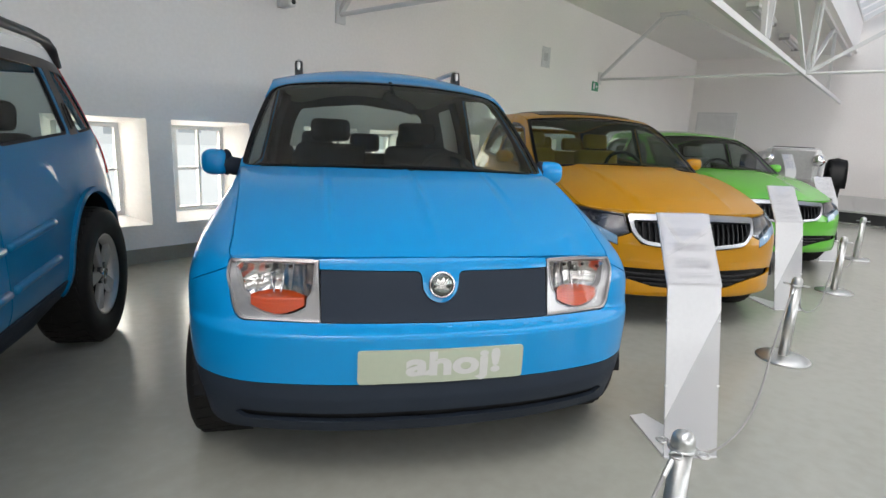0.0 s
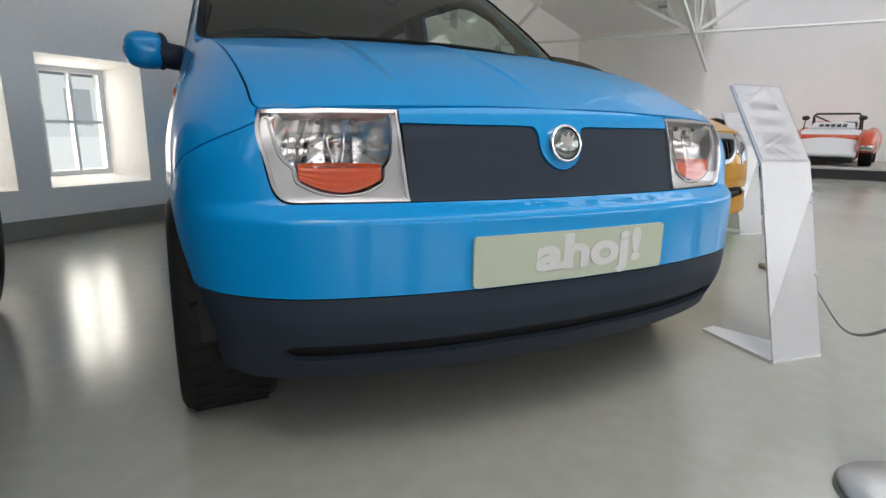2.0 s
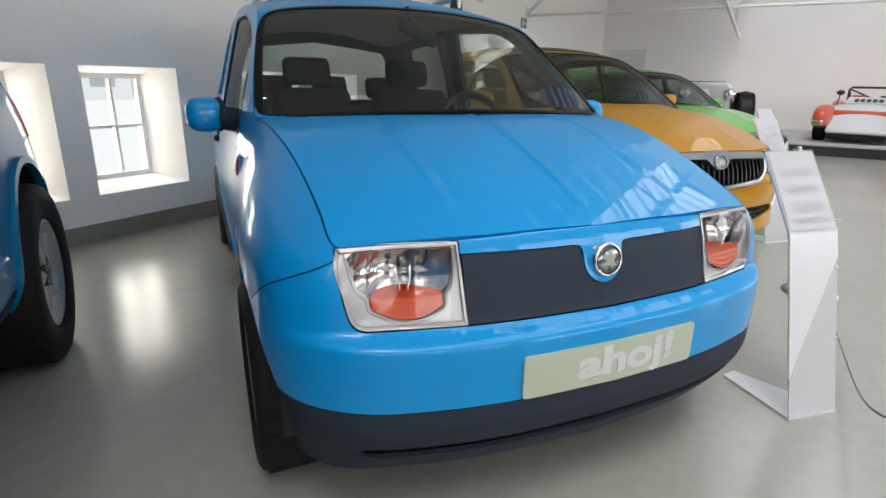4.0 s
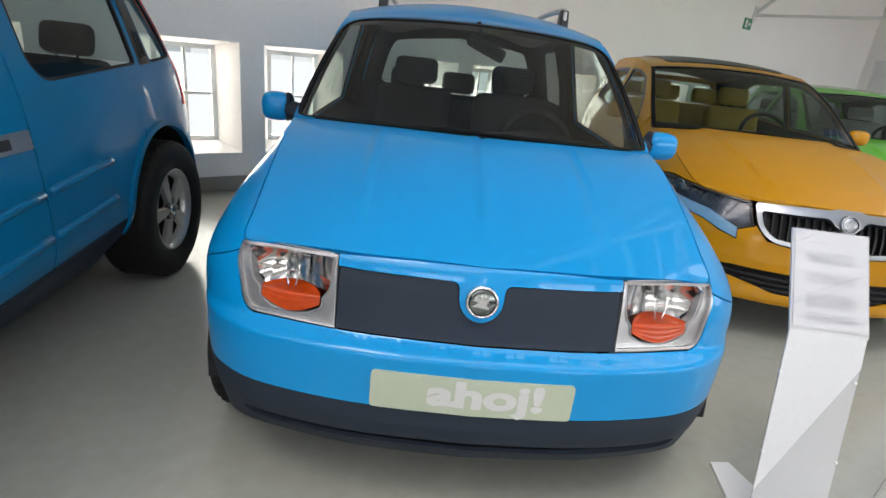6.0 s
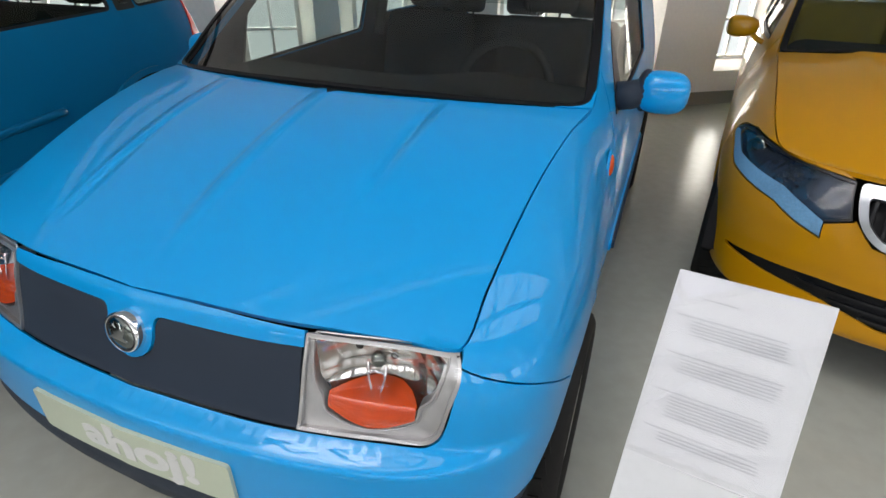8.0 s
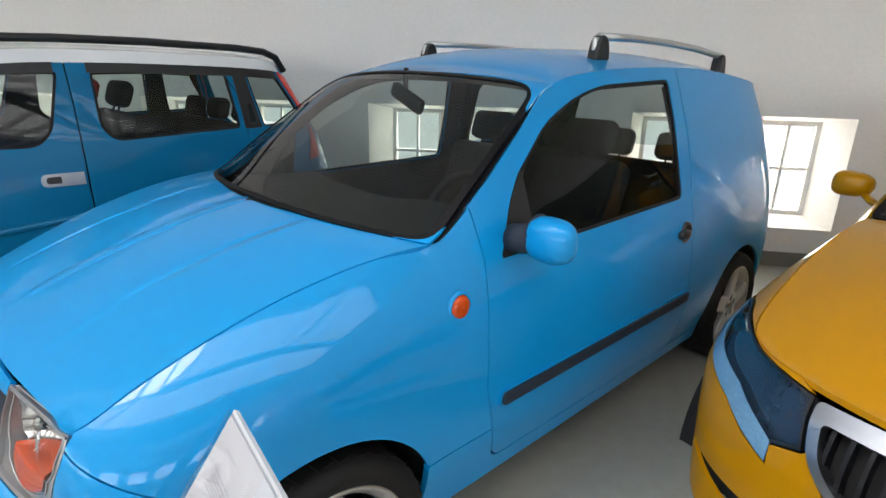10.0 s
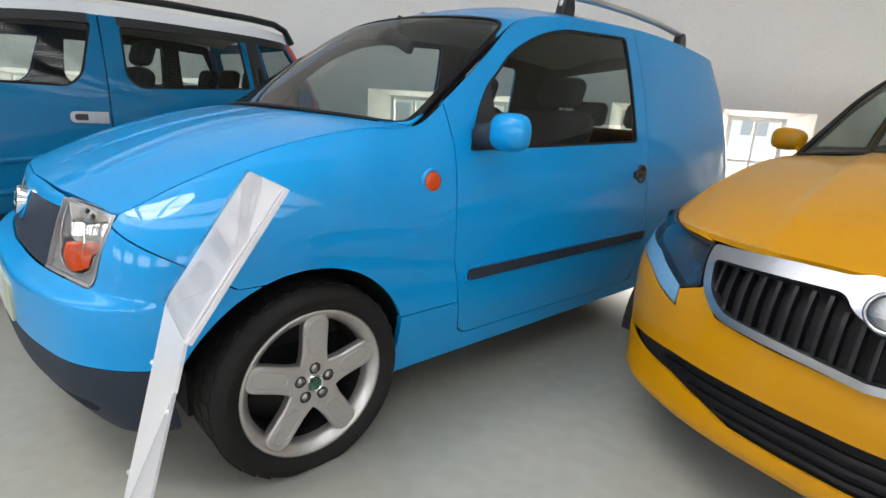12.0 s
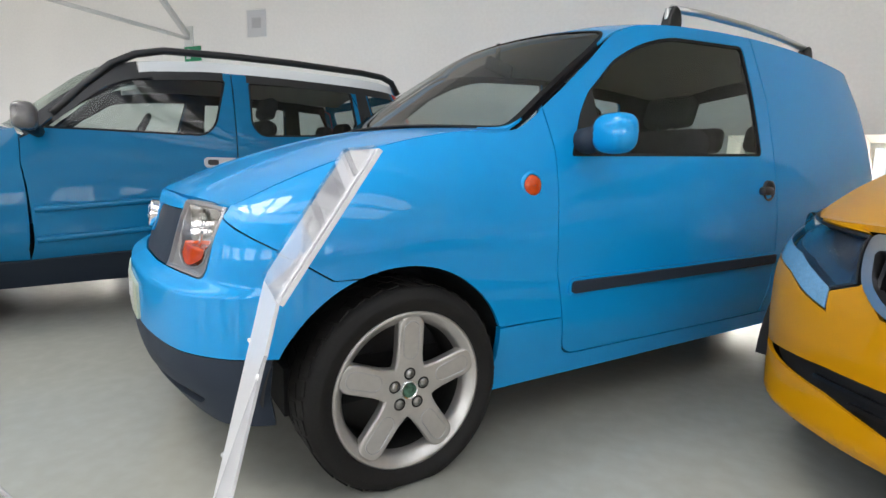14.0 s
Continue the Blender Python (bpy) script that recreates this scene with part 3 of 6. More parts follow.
def wheel(parent, place, radius, rim, width, spokes=5, side=1, style="paddle"):
    """A tyre with treads, an alloy rim, spokes, bolts and a cap; the axle lies along x, its outer face towards +x."""
    m = place @ (Matrix() if side > 0 else Matrix.Rotation(math.pi, 4, "Z"))
    hub = place.translation.z
    upright = m.to_3x3().inverted().to_4x4() @ (Matrix() if side > 0 else Matrix.Rotation(math.pi, 4, "Z"))
    key = (radius, rim, width, style, hub)
    if key not in WHEELS:
        ax = Matrix.Rotation(math.pi / 2, 4, "Y")
        w, R, r = width / 2, radius, rim
        out = {}
        bm = turned(bmesh.new(), [(r - .004, -w * .86), (r + .012, -w * .98), ((R + r) / 2, -w * 1.08), (R - .030, -w * 1.07), (R - .013, -w * .98), (R - .003, -w * .80), (R, -w * .4), (R, w * .4), (R - .003, w * .80), (R - .013, w * .98),
                                  (R - .030, w * 1.07), ((R + r) / 2, w * 1.08), (r + .022, w * 1.03), (r + .012, w * .98), (r + .006, w * .95), (r - .004, w * .86)], 72, ax, close=True)
        press(bm, hub)
        out["tyre"] = (to_mesh(bm, "tyre", True), RUBBER)
        bm = bmesh.new()
        for i in range(36):
            for j, off in ((-.55, 0), (0, .5), (.55, 0)):
                a = 2 * math.pi * (i + off) / 36
                bmesh.ops.create_cube(bm, size=1, matrix=Matrix.Rotation(a, 4, "X") @ Matrix.Translation((j * w, 0, R - .0008)) @ Matrix.Rotation(.25 * (1 if j >= 0 else -1), 4, "Z") @ Matrix.Diagonal((w * .48, R * .13, .004, 1)))
        press(bm, hub)
        out["tread"] = (to_mesh(bm, "tread"), RUBBER)
        bm = turned(bmesh.new(), [(r - .008, w * .55), (r - .006, w * .72), (r, w * .82), (r + .004, w * .93), (r - .003, w * .955), (r - .010, w * .90), (r - .022, w * .80), (r - .030, w * .70), (r - .034, w * .50)], 60, ax, close=True)
        out["rim"] = (to_mesh(bm, "rim", True), ALLOY)
        # inside of the barrel in a far darker grey than the rim
        bm = turned(bmesh.new(), [(r - .034, w * .52), (r - .036, -w * .8), (r - .016, -w * .8), (r - .012, w * .5)], 48, ax, close=True)
        out["rim_barrel"] = (to_mesh(bm, "rim_barrel", True), DARK_GREY)
        bm = turned(bmesh.new(), [(r * .30, -w * .55), (r * .92, -w * .55), (r * .92, -w * .48), (r * .30, -w * .48)], 40, ax)
        out["brake_disc"] = (to_mesh(bm, "brake_disc"), TRIM_BLACK)
        bm = bmesh.new()
        hw = .039 * r / .215
        pts = [(-hw * .9, .0), (hw * .9, .0)] + [(hw * 1.25, r * .24), (hw * 1.08, r * .34), (hw, r * .45)] + arc(0, r * .985 - hw, hw, 0, 180, 14) + [(-hw, r * .45), (-hw * 1.08, r * .34), (-hw * 1.25, r * .24)]
        if style == "split":
            pts = [(-hw * .5, .02), (hw * .5, .02), (hw * .75, r * .5), (hw * 1.1, r * .96), (-hw * 1.1, r * .96), (-hw * .75, r * .5)]
        base = Matrix(((0, 0, 1, 0), (1, 0, 0, 0), (0, 1, 0, 0), (0, 0, 0, 1)))
        prism(bm, pts, .026, base)
        es = [e for e in bm.edges if e.calc_face_angle(0) > .5 and abs(e.verts[0].co.x - .026) < 1e-4 and abs(e.verts[1].co.x - .026) < 1e-4]
        bmesh.ops.bevel(bm, geom=es, offset=.007, segments=3, affect="EDGES", profile=.5)
        for v in bm.verts:
            v.co.x += w * .60 + .012 * (v.co.z / r) * (style == "paddle") - .006 * (v.co.z / r)
        out["spoke"] = (to_mesh(bm, "spoke", False), ALLOY)
        bm = bmesh.new()
        inner = arc(0, r * .50, hw * .55, 180, 360, 8) + arc(0, r * .96 - hw, hw * .60, 0, 180, 10)
        sweep(bm, [(w * .60 + .0256 + .006 * (y / r), x, y) for x, y in [*inner, inner[0]]], .0016, 6)
        out["spoke_groove"] = (to_mesh(bm, "spoke_groove"), LAMP_FRAME)
        bm = turned(bmesh.new(), [(0.001, -.004), (.052 * r / .215, -.004), (.052 * r / .215, .018), (.035 * r / .215, .024), (.033 * r / .215, .020), (.001, .020)], 30, Matrix.Translation((w * .60, 0, 0)) @ ax, close=True)
        out["hub"] = (to_mesh(bm, "hub", True), ALLOY)
        bm = turned(bmesh.new(), [(.001, .033), (.018, .032), (.0215, .031), (.0225, .0335), (.0255, .033), (.027, .016)], 28, Matrix.Translation((w * .60, 0, 0)) @ ax, close=True)
        out["centre_cap"] = (to_mesh(bm, "centre_cap", True), MIRROR_CHROME)
        bm = turned(bmesh.new(), [(.001, .0215), (.007, .0205), (.0112, .017), (.0123, .012), (.0126, .0)], 16, Matrix.Translation((w * .60 + .012, 0, .0455 * r / .215)) @ ax, close=True)
        out["bolt"] = (to_mesh(bm, "bolt", True), BOLT)
        # no hollow here: the shade round a sunk bolt is a dark ring
        bm = turned(bmesh.new(), [(.0122, .0158), (.0172, .0158), (.0177, .0)], 18, Matrix.Translation((w * .60 + .012, 0, .0455 * r / .215)) @ ax, close=True)
        out["bolt_shade_ring"] = (to_mesh(bm, "bolt_shade_ring", True), DARK_GREY)
        bm = turned(bmesh.new(), [(.001, .0335), (.0195, .0325)], 24, Matrix.Translation((w * .60, 0, 0)) @ ax, close=True)
        prism(bm, [(-.012, -.004), (.012, -.006), (.004, .0), (.010, .010), (-.002, .004), (-.010, .010)], .001, Matrix.Translation((w * .60 + .0335, 0, 0)) @ ax)
        out["cap_face"] = (to_mesh(bm, "cap_face", False), CAP_GREEN)
        WHEELS[key] = out
    meshes = WHEELS[key]
    wh = new("wheel")
    wh.parent = parent
    wh.matrix_basis = m

    def put(name, mm=Matrix()):
        me, mat = meshes[name]
        if not me.materials:
            me.materials.append(mat)
        o = new(name, me)
        o.parent, o.matrix_basis = wh, mm
        return o
    for n in ("tyre", "tread"):
        put(n, upright)
    for n in ("rim", "rim_barrel", "brake_disc", "hub", "centre_cap", "cap_face"):
        put(n)
    for i in range(spokes):
        rot = Matrix.Rotation(2 * math.pi * i / spokes, 4, "X")
        put("spoke", rot)
        if style == "paddle":
            put("spoke_groove", rot)
        turn = Matrix.Rotation(2 * math.pi * (i + .5 * (style != "paddle")) / spokes, 4, "X")
        put("bolt", turn)
        put("bolt_shade_ring", turn)
    return wh


def seat(parent, x, y, z, mat, scale=1.0, wide=.46, lean=18, name="seat"):
    bm = bmesh.new()
    soft_block(bm, (x, y - .02, z), (wide, .50 * scale, .16), .05)
    m = Matrix.Translation((x, y + .24 * scale, z + .05)) @ Matrix.Rotation(radians(-lean), 4, "X")
    soft_block(bm, (0, 0, .27 * scale), (wide, .13, .60 * scale), .055, m)
    st = part(name, bm, mat, parent, smooth=True)
    n = 1 if wide < .7 else 3
    for i in range(n):
        hx = 0 if n == 1 else (i - 1) * wide * .33
        bm = bmesh.new()
        for dx in (-.05, .05):
            rod(bm, m @ Vector((hx + dx, 0, .55 * scale)), m @ Vector((hx + dx, 0, .62 * scale)), .006, 6)
        soft_block(bm, (hx, 0, .665 * scale), (.26 if n == 1 else .24, .09, .15), .04, m)
        part("headrest", bm, mat, st, smooth=True)
    return st


def steering_wheel(parent, c, R=.18, tilt=25):
    m = Matrix.Translation(c) @ Matrix.Rotation(radians(90 - tilt), 4, "X")
    bm = tube_ring(bmesh.new(), (0, 0, 0), R, .016, m)
    for a in (0, 180, 270):
        rod(bm, m @ Vector((0, 0, -.02)), m @ Vector((R * math.cos(radians(a)), R * math.sin(radians(a)), 0)), .014, 8)
    ball(bm, m @ Vector((0, 0, -.02)), (.055, .03, .055), 14)
    return part("steering_wheel", bm, DASH, parent, smooth=True)


def offset_loop(loop, d, step=.012):
    """The outline moved inwards by d."""
    p = dense(np.array(loop, float), step)
    t = np.roll(p, -1, 0) - np.roll(p, 1, 0)
    t /= np.linalg.norm(t, axis=1)[:, None] + 1e-9
    area = (p[:, 0] * np.roll(p[:, 1], -1) - np.roll(p[:, 0], -1) * p[:, 1]).sum()
    n = np.c_[-t[:, 1], t[:, 0]] * (1 if area > 0 else -1)
    return p + n * d


def arch_loop(body, yc, zc, r, a0, a1, n=24):
    return body.Y([(yc + r * math.cos(radians(a0 + (a1 - a0) * i / n)), zc + r * math.sin(radians(a0 + (a1 - a0) * i / n))) for i in range(n + 1)])


def liner(parent, y, z, r, x0, x1, sign):
    bm = bmesh.new()
    rings = [[bm.verts.new((sign * x, y + r * math.cos(radians(a)), z + r * math.sin(radians(a)))) for a in range(2, 179, 6)] for x in (x0, x1)]
    for i in range(len(rings[0]) - 1):
        bm.faces.new((rings[0][i], rings[0][i + 1], rings[1][i + 1], rings[1][i]))
    bm.faces.new(rings[0])
    return part("wheel_liner", bm, SEAM, parent)


def text_mesh(name, body, size, mat, parent, place, extrude=.0012, squash=1.0, label="", bold=.0025, width=0, floor_at=None):
    cu = bpy.data.curves.new(name, "FONT")
    cu.body, cu.size, cu.extrude, cu.align_x, cu.align_y, cu.offset = body, size, extrude, "CENTER", "CENTER" if floor_at is None else "TOP_BASELINE", bold * size / .1
    tmp = new(name + "_shape", cu)
    me = bpy.data.meshes.new_from_object(tmp.evaluated_get(bpy.context.evaluated_depsgraph_get()))
    bpy.data.objects.remove(tmp)
    if width:
        xs = [v.co.x for v in me.vertices]
        squash = width / (max(xs) - min(xs))
    if floor_at is not None:
        bm = bmesh.new()
        bm.from_mesh(me)
        bmesh.ops.bisect_plane(bm, geom=bm.verts[:] + bm.edges[:] + bm.faces[:], plane_co=(0, floor_at, 0), plane_no=(0, -1, 0), clear_outer=True)
        bm.to_mesh(me)
        bm.free()
    ob = new(name, me)
    me.materials.clear()
    me.materials.append(mat)
    ob.parent, ob.matrix_basis = parent, place @ Matrix.Diagonal((squash, 1, 1, 1))
    if label:
        ob["label"] = label
    return ob


# ---- the sky-blue van ----
PALE_SHEET = material("pale_sheet", (0.62, 0.64, 0.62), 0.7, vary=0.04)
BADGE_DARK = material("badge_dark", (0.22, 0.24, 0.23), 0.12, 1.0, vary=0.05)


def hood_height(x, y):
    yf = .096 + .094 * (x / .63) ** 2
    b = np.clip((y - yf) / (.985 - yf), 0, 1)
    xe = .63 + .07 * b
    z = .752 + .218 * (1 - (1 - b) ** 1.9) + (.012 + .022 * b) * (1 - np.minimum(1, np.abs(x / xe)) ** 2.2)
    fade = np.clip((b - .06) / .2, 0, 1) * np.clip((.84 - b) / .12, 0, 1)
    for xc in (-.34, 0, .34):
        u = (x - xc * (1 + .05 * b)) / .010
        z = z + fade * .0062 * np.exp(-u ** 2) - fade * .0046 * np.exp(-(u + (1.8 if xc > 0 else -1.8)) ** 2)
    return z


def blue_van():
    car = thing("van", "sky-blue compact van with square headlamps and roof rails", "car")
    c0 = [(0, -.014), (.26, -.002), (.45, .028), (.61, .078), (.725, .168), (.782, .285), (.804, .43), (.810, .60), (.803, .80), (.797, .99),
          (.797, 1.17), (.797, 1.36), (.797, 1.56), (.797, 1.8), (.797, 2.3), (.795, 2.7), (.792, 3.10), (.775, 3.38), (.67, 3.53), (.4, 3.58), (0, 3.60)]
    c1 = [(0, .098), (.27, .117), (.42, .141), (.545, .166), (.633, .189), (.641, .30), (.648, .43), (.660, .60), (.680, .80), (.700, .985),
          (.681, 1.16), (.646, 1.345), (.607, 1.532), (.618, 1.8), (.618, 2.3), (.616, 2.7), (.61, 3.08), (.58, 3.31), (.47, 3.39), (.3, 3.42), (0, 3.44)]
    zt = [float(hood_height(np.array(x), np.array(y))) for x, y in c1[:10]] + [1.084, 1.222, 1.354, 1.405, 1.43, 1.425, 1.40, 1.38, 1.385, 1.43, 1.455]
    front = [(.15, .12), (.2, .072), (.25, .038), (.3, .012), (.34, .001), (.40, 0), (.5, 0), (.542, .0005), (.549, .003), (.554, .010), (.571, .052), (.6, .062), (.7, .088), (.728, .0995), (.744, .1035), (.754, .1085), (.762, .116), (.768, .124), (.8, .16)]
    side = [(.15, .06), (.25, .04), (.35, .012), (.48, 0), (.65, .004), (.8, .022), (.94, .049), (1.1, .085), (1.42, .149), (1.5, .17)]
    tail = [(.15, .03), (.3, 0), (.6, 0), (.9, .03), (1.2, .09), (1.42, .18)]
    B = Body(c0, c1, zt, front, side, tail=tail, shoulder=(.34, 3.2))
    skin = B.skin
    HUB_F, HUB_R, R, ARCH = .597, 2.995, .286, .579

    # front
    lamp = np.vstack([B.X([(.374, .7535)]), B.X([(.50, .752), (.632, .748)]), rounded(B.X([(.635, .742), (.632, .66), (.618, .5755), (.50, .5755), (.368, .5755)]), [0, .03, .04, .02, 0])])
    mirrored = lambda l: (np.array(l) * (-1, 1))[::-1]
    arch = arch_loop(B, ARCH, .257, .346, 180 - 24, 112, 16)
    right = np.vstack([B.Y([(.250, .398)]), arch, B.Y([(.388, .5785), (.270, .6535)]), B.X([(.6415, .7225)]), B.X([(.6385, .70), (.636, .66)]),
                       rounded(B.X([(.636, .66), (.622, .5715), (.50, .5725), (.366, .5730)]), [0, .04, .02, 0])[1:]])
    bumper = np.vstack([right, mirrored(right)])
    panel("bumper", [bumper], skin, BLUE, car, .028, res_v=.006)
    end = B.Y([(.250, .395), (.246, .30), (.262, .215)])
    low = np.vstack([end, B.X([(.5, .205), (0.0, .205)]), mirrored(np.vstack([end, B.X([(.5, .205)])]))])
    slot = rounded(np.vstack([B.X([(-.60, .256), (.60, .256), (.628, .276), (.60, .295), (-.60, .295), (-.628, .276)])]), .010)
    lower = panel("lower_bumper", [low, slot], skin, SLATE, car, .03, thick=.014, label="dark slate plastic lower bumper", res_v=.02)
    panel("air_slot", [offset_loop(slot, -.035)], skin, SEAM, lower, .03, thick=0, lift=-.020)
    # grille plate with the dip round the badge
    dip = [(.080, .7275), (.068, .7255), (.061, .719), (.058, .708)] + [(.057 * math.cos(a), .690 + .057 * math.sin(a)) for a in (-.1, -.4, -.7, -1.0, -1.3, -1.5)]
    dip = dip + [(-x, z) for x, z in reversed(dip)]
    plate_top = B.X([(.3665, .7265)] + [(x * 1.05, z - .002) for x, z in dip] + [(-.3665, .7265)])
    panel("grille_plate", [np.vstack([B.X([(-.3665, .5765), (.3665, .5765)]), plate_top])], skin, SLATE, car, .025, lift=-.004, label="plain dark slate grille plate")
    strip = np.vstack([B.X([(-.370, .7565), (-.371, .7285)]), B.X([(x, z) for x, z in reversed(dip)]), B.X([(.371, .7285), (.370, .7565)]), B.X([(.2, .7630), (0, .7652), (-.2, .7630)])])
    panel("nose_strip", [strip], skin, BLUE, car, .009)
    # badge
    nose = skin(np.array([[0, .690]]))[0]
    at = Matrix.Translation((0, nose[1] - .010, .690)) @ Matrix.Rotation(radians(90 - 9), 4, "X")
    badge = part("badge", turned(bmesh.new(), [(.001, .010), (.02, .0095), (.031, .007), (.0345, .005), (.0355, .0075), (.0405, .0075), (.0425, .002), (.0425, -.02)], 40, at, close=True), MIRROR_CHROME, car, "round domed chrome badge", smooth=True)
    part("badge_disc", turned(bmesh.new(), [(.001, .0108), (.02, .0103), (.0305, .0078), (.0335, .006)], 36, at, close=True), BADGE_DARK, badge, smooth=True)
    part("badge_ring", tube_ring(bmesh.new(), (0, 0, .0065), .0350, .0016, at), TRIM_BLACK, badge)
    part("badge_mark", prism(bmesh.new(), [(-.026, -.010), (.020, -.015), (.010, -.004), (.016, .006), (.018, .022), (.008, .008), (.004, .026), (-.006, .012), (-.016, .020), (-.022, .006), (-.010, .0)], .0016, at @ Matrix.Translation((0, 0, .0100))), MIRROR_CHROME, badge)
    # headlamps
    for sg in (1, -1):
        lp = panel("headlamp", [lamp, offset_loop(lamp, .007)], skin, LAMP_FRAME, car, .02, thick=.03, lift=.001, sign=sg, label="square clear headlamp with an orange indicator")
        inner = rounded(np.vstack([B.X([(.388, .747), (.390, .70), (.396, .660), (.4115, .642), (.4125, .616), (.45, .596), (.494, .5905), (.538, .596), (.5755, .616), (.5765, .642), (.598, .660), (.607, .70), (.611, .747)])]), [.004, .02, .02, .008, .012, .03, .03, .03, .012, .008, .02, .02, .004])
        panel("bezel", [offset_loop(lamp, .0055), inner], skin, LAMP_FRAME, lp, .014, thick=.03, lift=-.010, sign=sg, label="satin silver lamp bezel")
        rim = skin(offset_loop(inner, -.0055, .008)) + (0, .0085, 0)
        part("bezel_rim", sweep(bmesh.new(), [Vector((sg * x, y, z)) for x, y, z in [*rim, rim[0]]], .0022, 6), LAMP_FRAME, lp, smooth=True)

        def bowl(p, depth=.062):
            q = skin(p)
            c = np.array([B.sx(.505, .675), .675])
            r = np.sqrt(((p - c) / (.150, .105)) ** 2 @ np.ones(2))
            q[:, 1] += depth * np.clip(1.15 - r ** 2, -.15, 1.15) + .012 + .0045 * np.abs(np.sin(p[:, 0] * 46)) + .0022 * np.abs(np.sin(p[:, 1] * 70))
            return q
        panel("reflector", [offset_loop(inner, -.006)], bowl, LAMP_SILVER, lp, .008, thick=0, sign=sg, label="faceted silver reflector bowl")
        lens = panel("lamp_glass", [lamp], skin, LENS, lp, .03, thick=0, lift=.003, sign=sg)
        lens.visible_shadow = False
        # indicator lens, bulb
        pc = lambda x, z, dy: Vector((sg * x, skin(np.array([[B.sx(x, z), z]]))[0][1] + dy, z))
        # indicator: ribbed face with a flat upper edge, and a rounded shelf running back from it
        eye = pc(.494, .638, .004)
        lean = lambda x, z: .30 * z + .18 * x
        cols = np.linspace(-1, 1, 25)
        bm = bmesh.new()
        grid = []
        for j in range(15):
            f = j / 14
            row = []
            for c in cols:
                low = -.045 + .025 * abs(c) ** 1.7
                z = low * f
                row.append(bm.verts.new(eye + Vector((sg * .079 * c, -lean(-.079 * c, -z) + .0010 * (1 - abs(math.sin(f * 10.2))) + .004 * c * c, z))))
            grid.append(row)
        shelf = []
        for f in np.linspace(0, 1, 11)[1:]:
            rise = .003 * f + (.0045 if f > .85 else .002 if f > .65 else 0)
            shelf.insert(0, [bm.verts.new(eye + Vector((sg * .079 * c, .18 * .079 * c + .004 * c * c + f * .004 + f * .066 * (1 - abs(c) ** 2.2), .001 + rise))) for c in cols])
        grid = shelf + grid
        for p, q in zip(grid, grid[1:]):
            for i in range(len(cols) - 1):
                bm.faces.new((p[i], p[i + 1], q[i + 1], q[i]))
        bmesh.ops.recalc_face_normals(bm, faces=bm.faces)
        part("indicator", bm, ORANGE, lp, "orange indicator lens with fine ribs", smooth=True)
        bm = bmesh.new()
        b0 = pc(.495, .70, .022)
        turned(bm, [(.001, .030), (.014, .029), (.019, .018), (.016, .002), (.020, -.022), (.026, -.034)], 20, Matrix.Translation(b0), close=True)
        part("bulb", bm, LENS, lp, smooth=True)
        for dx in (-.038, .030):
            part("lamp_socket", ball(bmesh.new(), b0 + Vector((sg * dx, .004, .028)), (.0075, .005, .0065), 12), DARK_GREY, lp, smooth=True)
        part("bulb_shield", turned(bmesh.new(), [(.001, .016), (.010, .013), (.014, .004), (.013, -.006)], 18, Matrix.Translation(b0 + Vector((0, .002, .010))), close=True), BADGE_DARK, lp, smooth=True)
        bm = bmesh.new()
        for dx in (-.017, .017):
            sweep(bm, [b0 + Vector((dx, -.004, .005)), b0 + Vector((dx * .95, -.01, -.02)), b0 + Vector((dx * .6, -.014, -.045)), b0 + Vector((dx * .5, -.018, -.06))], .0024, 6)
        sweep(bm, [b0 + Vector((-.014, -.006, -.012)), b0 + Vector((0, -.009, -.008)), b0 + Vector((.014, -.006, -.012))], .0026, 6)
        part("bulb_holder", bm, MIRROR_CHROME, lp, smooth=True)
    # plate
    pl = Matrix.Translation((0, -.022, .4545)) @ Matrix.Rotation(radians(90), 4, "X")
    face = rounded(B.X([(-.26, .4015), (.26, .4015), (.26, .5075), (-.26, .5075)]), .012)
    num = panel("name_plate", [face], skin, PLATE, car, .02, lift=.008, thick=.008, label="pale green plate with white lettering")
    text_mesh("lettering", "ahoj!", .102, PLATE_TEXT, num, pl @ Matrix.Translation((.037, .0045, .0065)), bold=.004, width=.30)
    word = [o for o in num.children if o.name.startswith("lettering")][0]
    for v in word.data.vertices:
        w = word.matrix_basis @ v.co
        v.co = Vector((w.x, skin(np.array([[B.sx(abs(w.x), w.z), w.z]]))[0][1] - .0085 - max(0, v.co.z), w.z))
    word.matrix_basis = Matrix()

    # hood
    edge = B.c1(np.linspace(0, 9, 60))
    edge = edge - (edge - np.array([0, .6])) * .001
    back = [(x, .962 - .152 * (1 - abs(x / .70) ** 2.4)) for x in np.linspace(.690, -.690, 28)]
    loop = np.vstack([edge, back, (edge * (-1, 1))[::-1][:-1]])
    hood = lambda p: np.c_[p, hood_height(p[:, 0], p[:, 1])]
    panel("bonnet", [offset_loop(loop, .002, .02)], hood, BLUE, car, .022, thick=.015, label="sky-blue bonnet with three pressed ridges")
    # windscreen
    def screen(p):
        a, b = p[:, 0] / .66, p[:, 1] / .76
        e, ze = B.c1(9 + 3 * b), B.zt(9 + 3 * b)[:, 0]
        u = 1 - a ** 2
        f = 1 - np.abs(a) ** 2.4
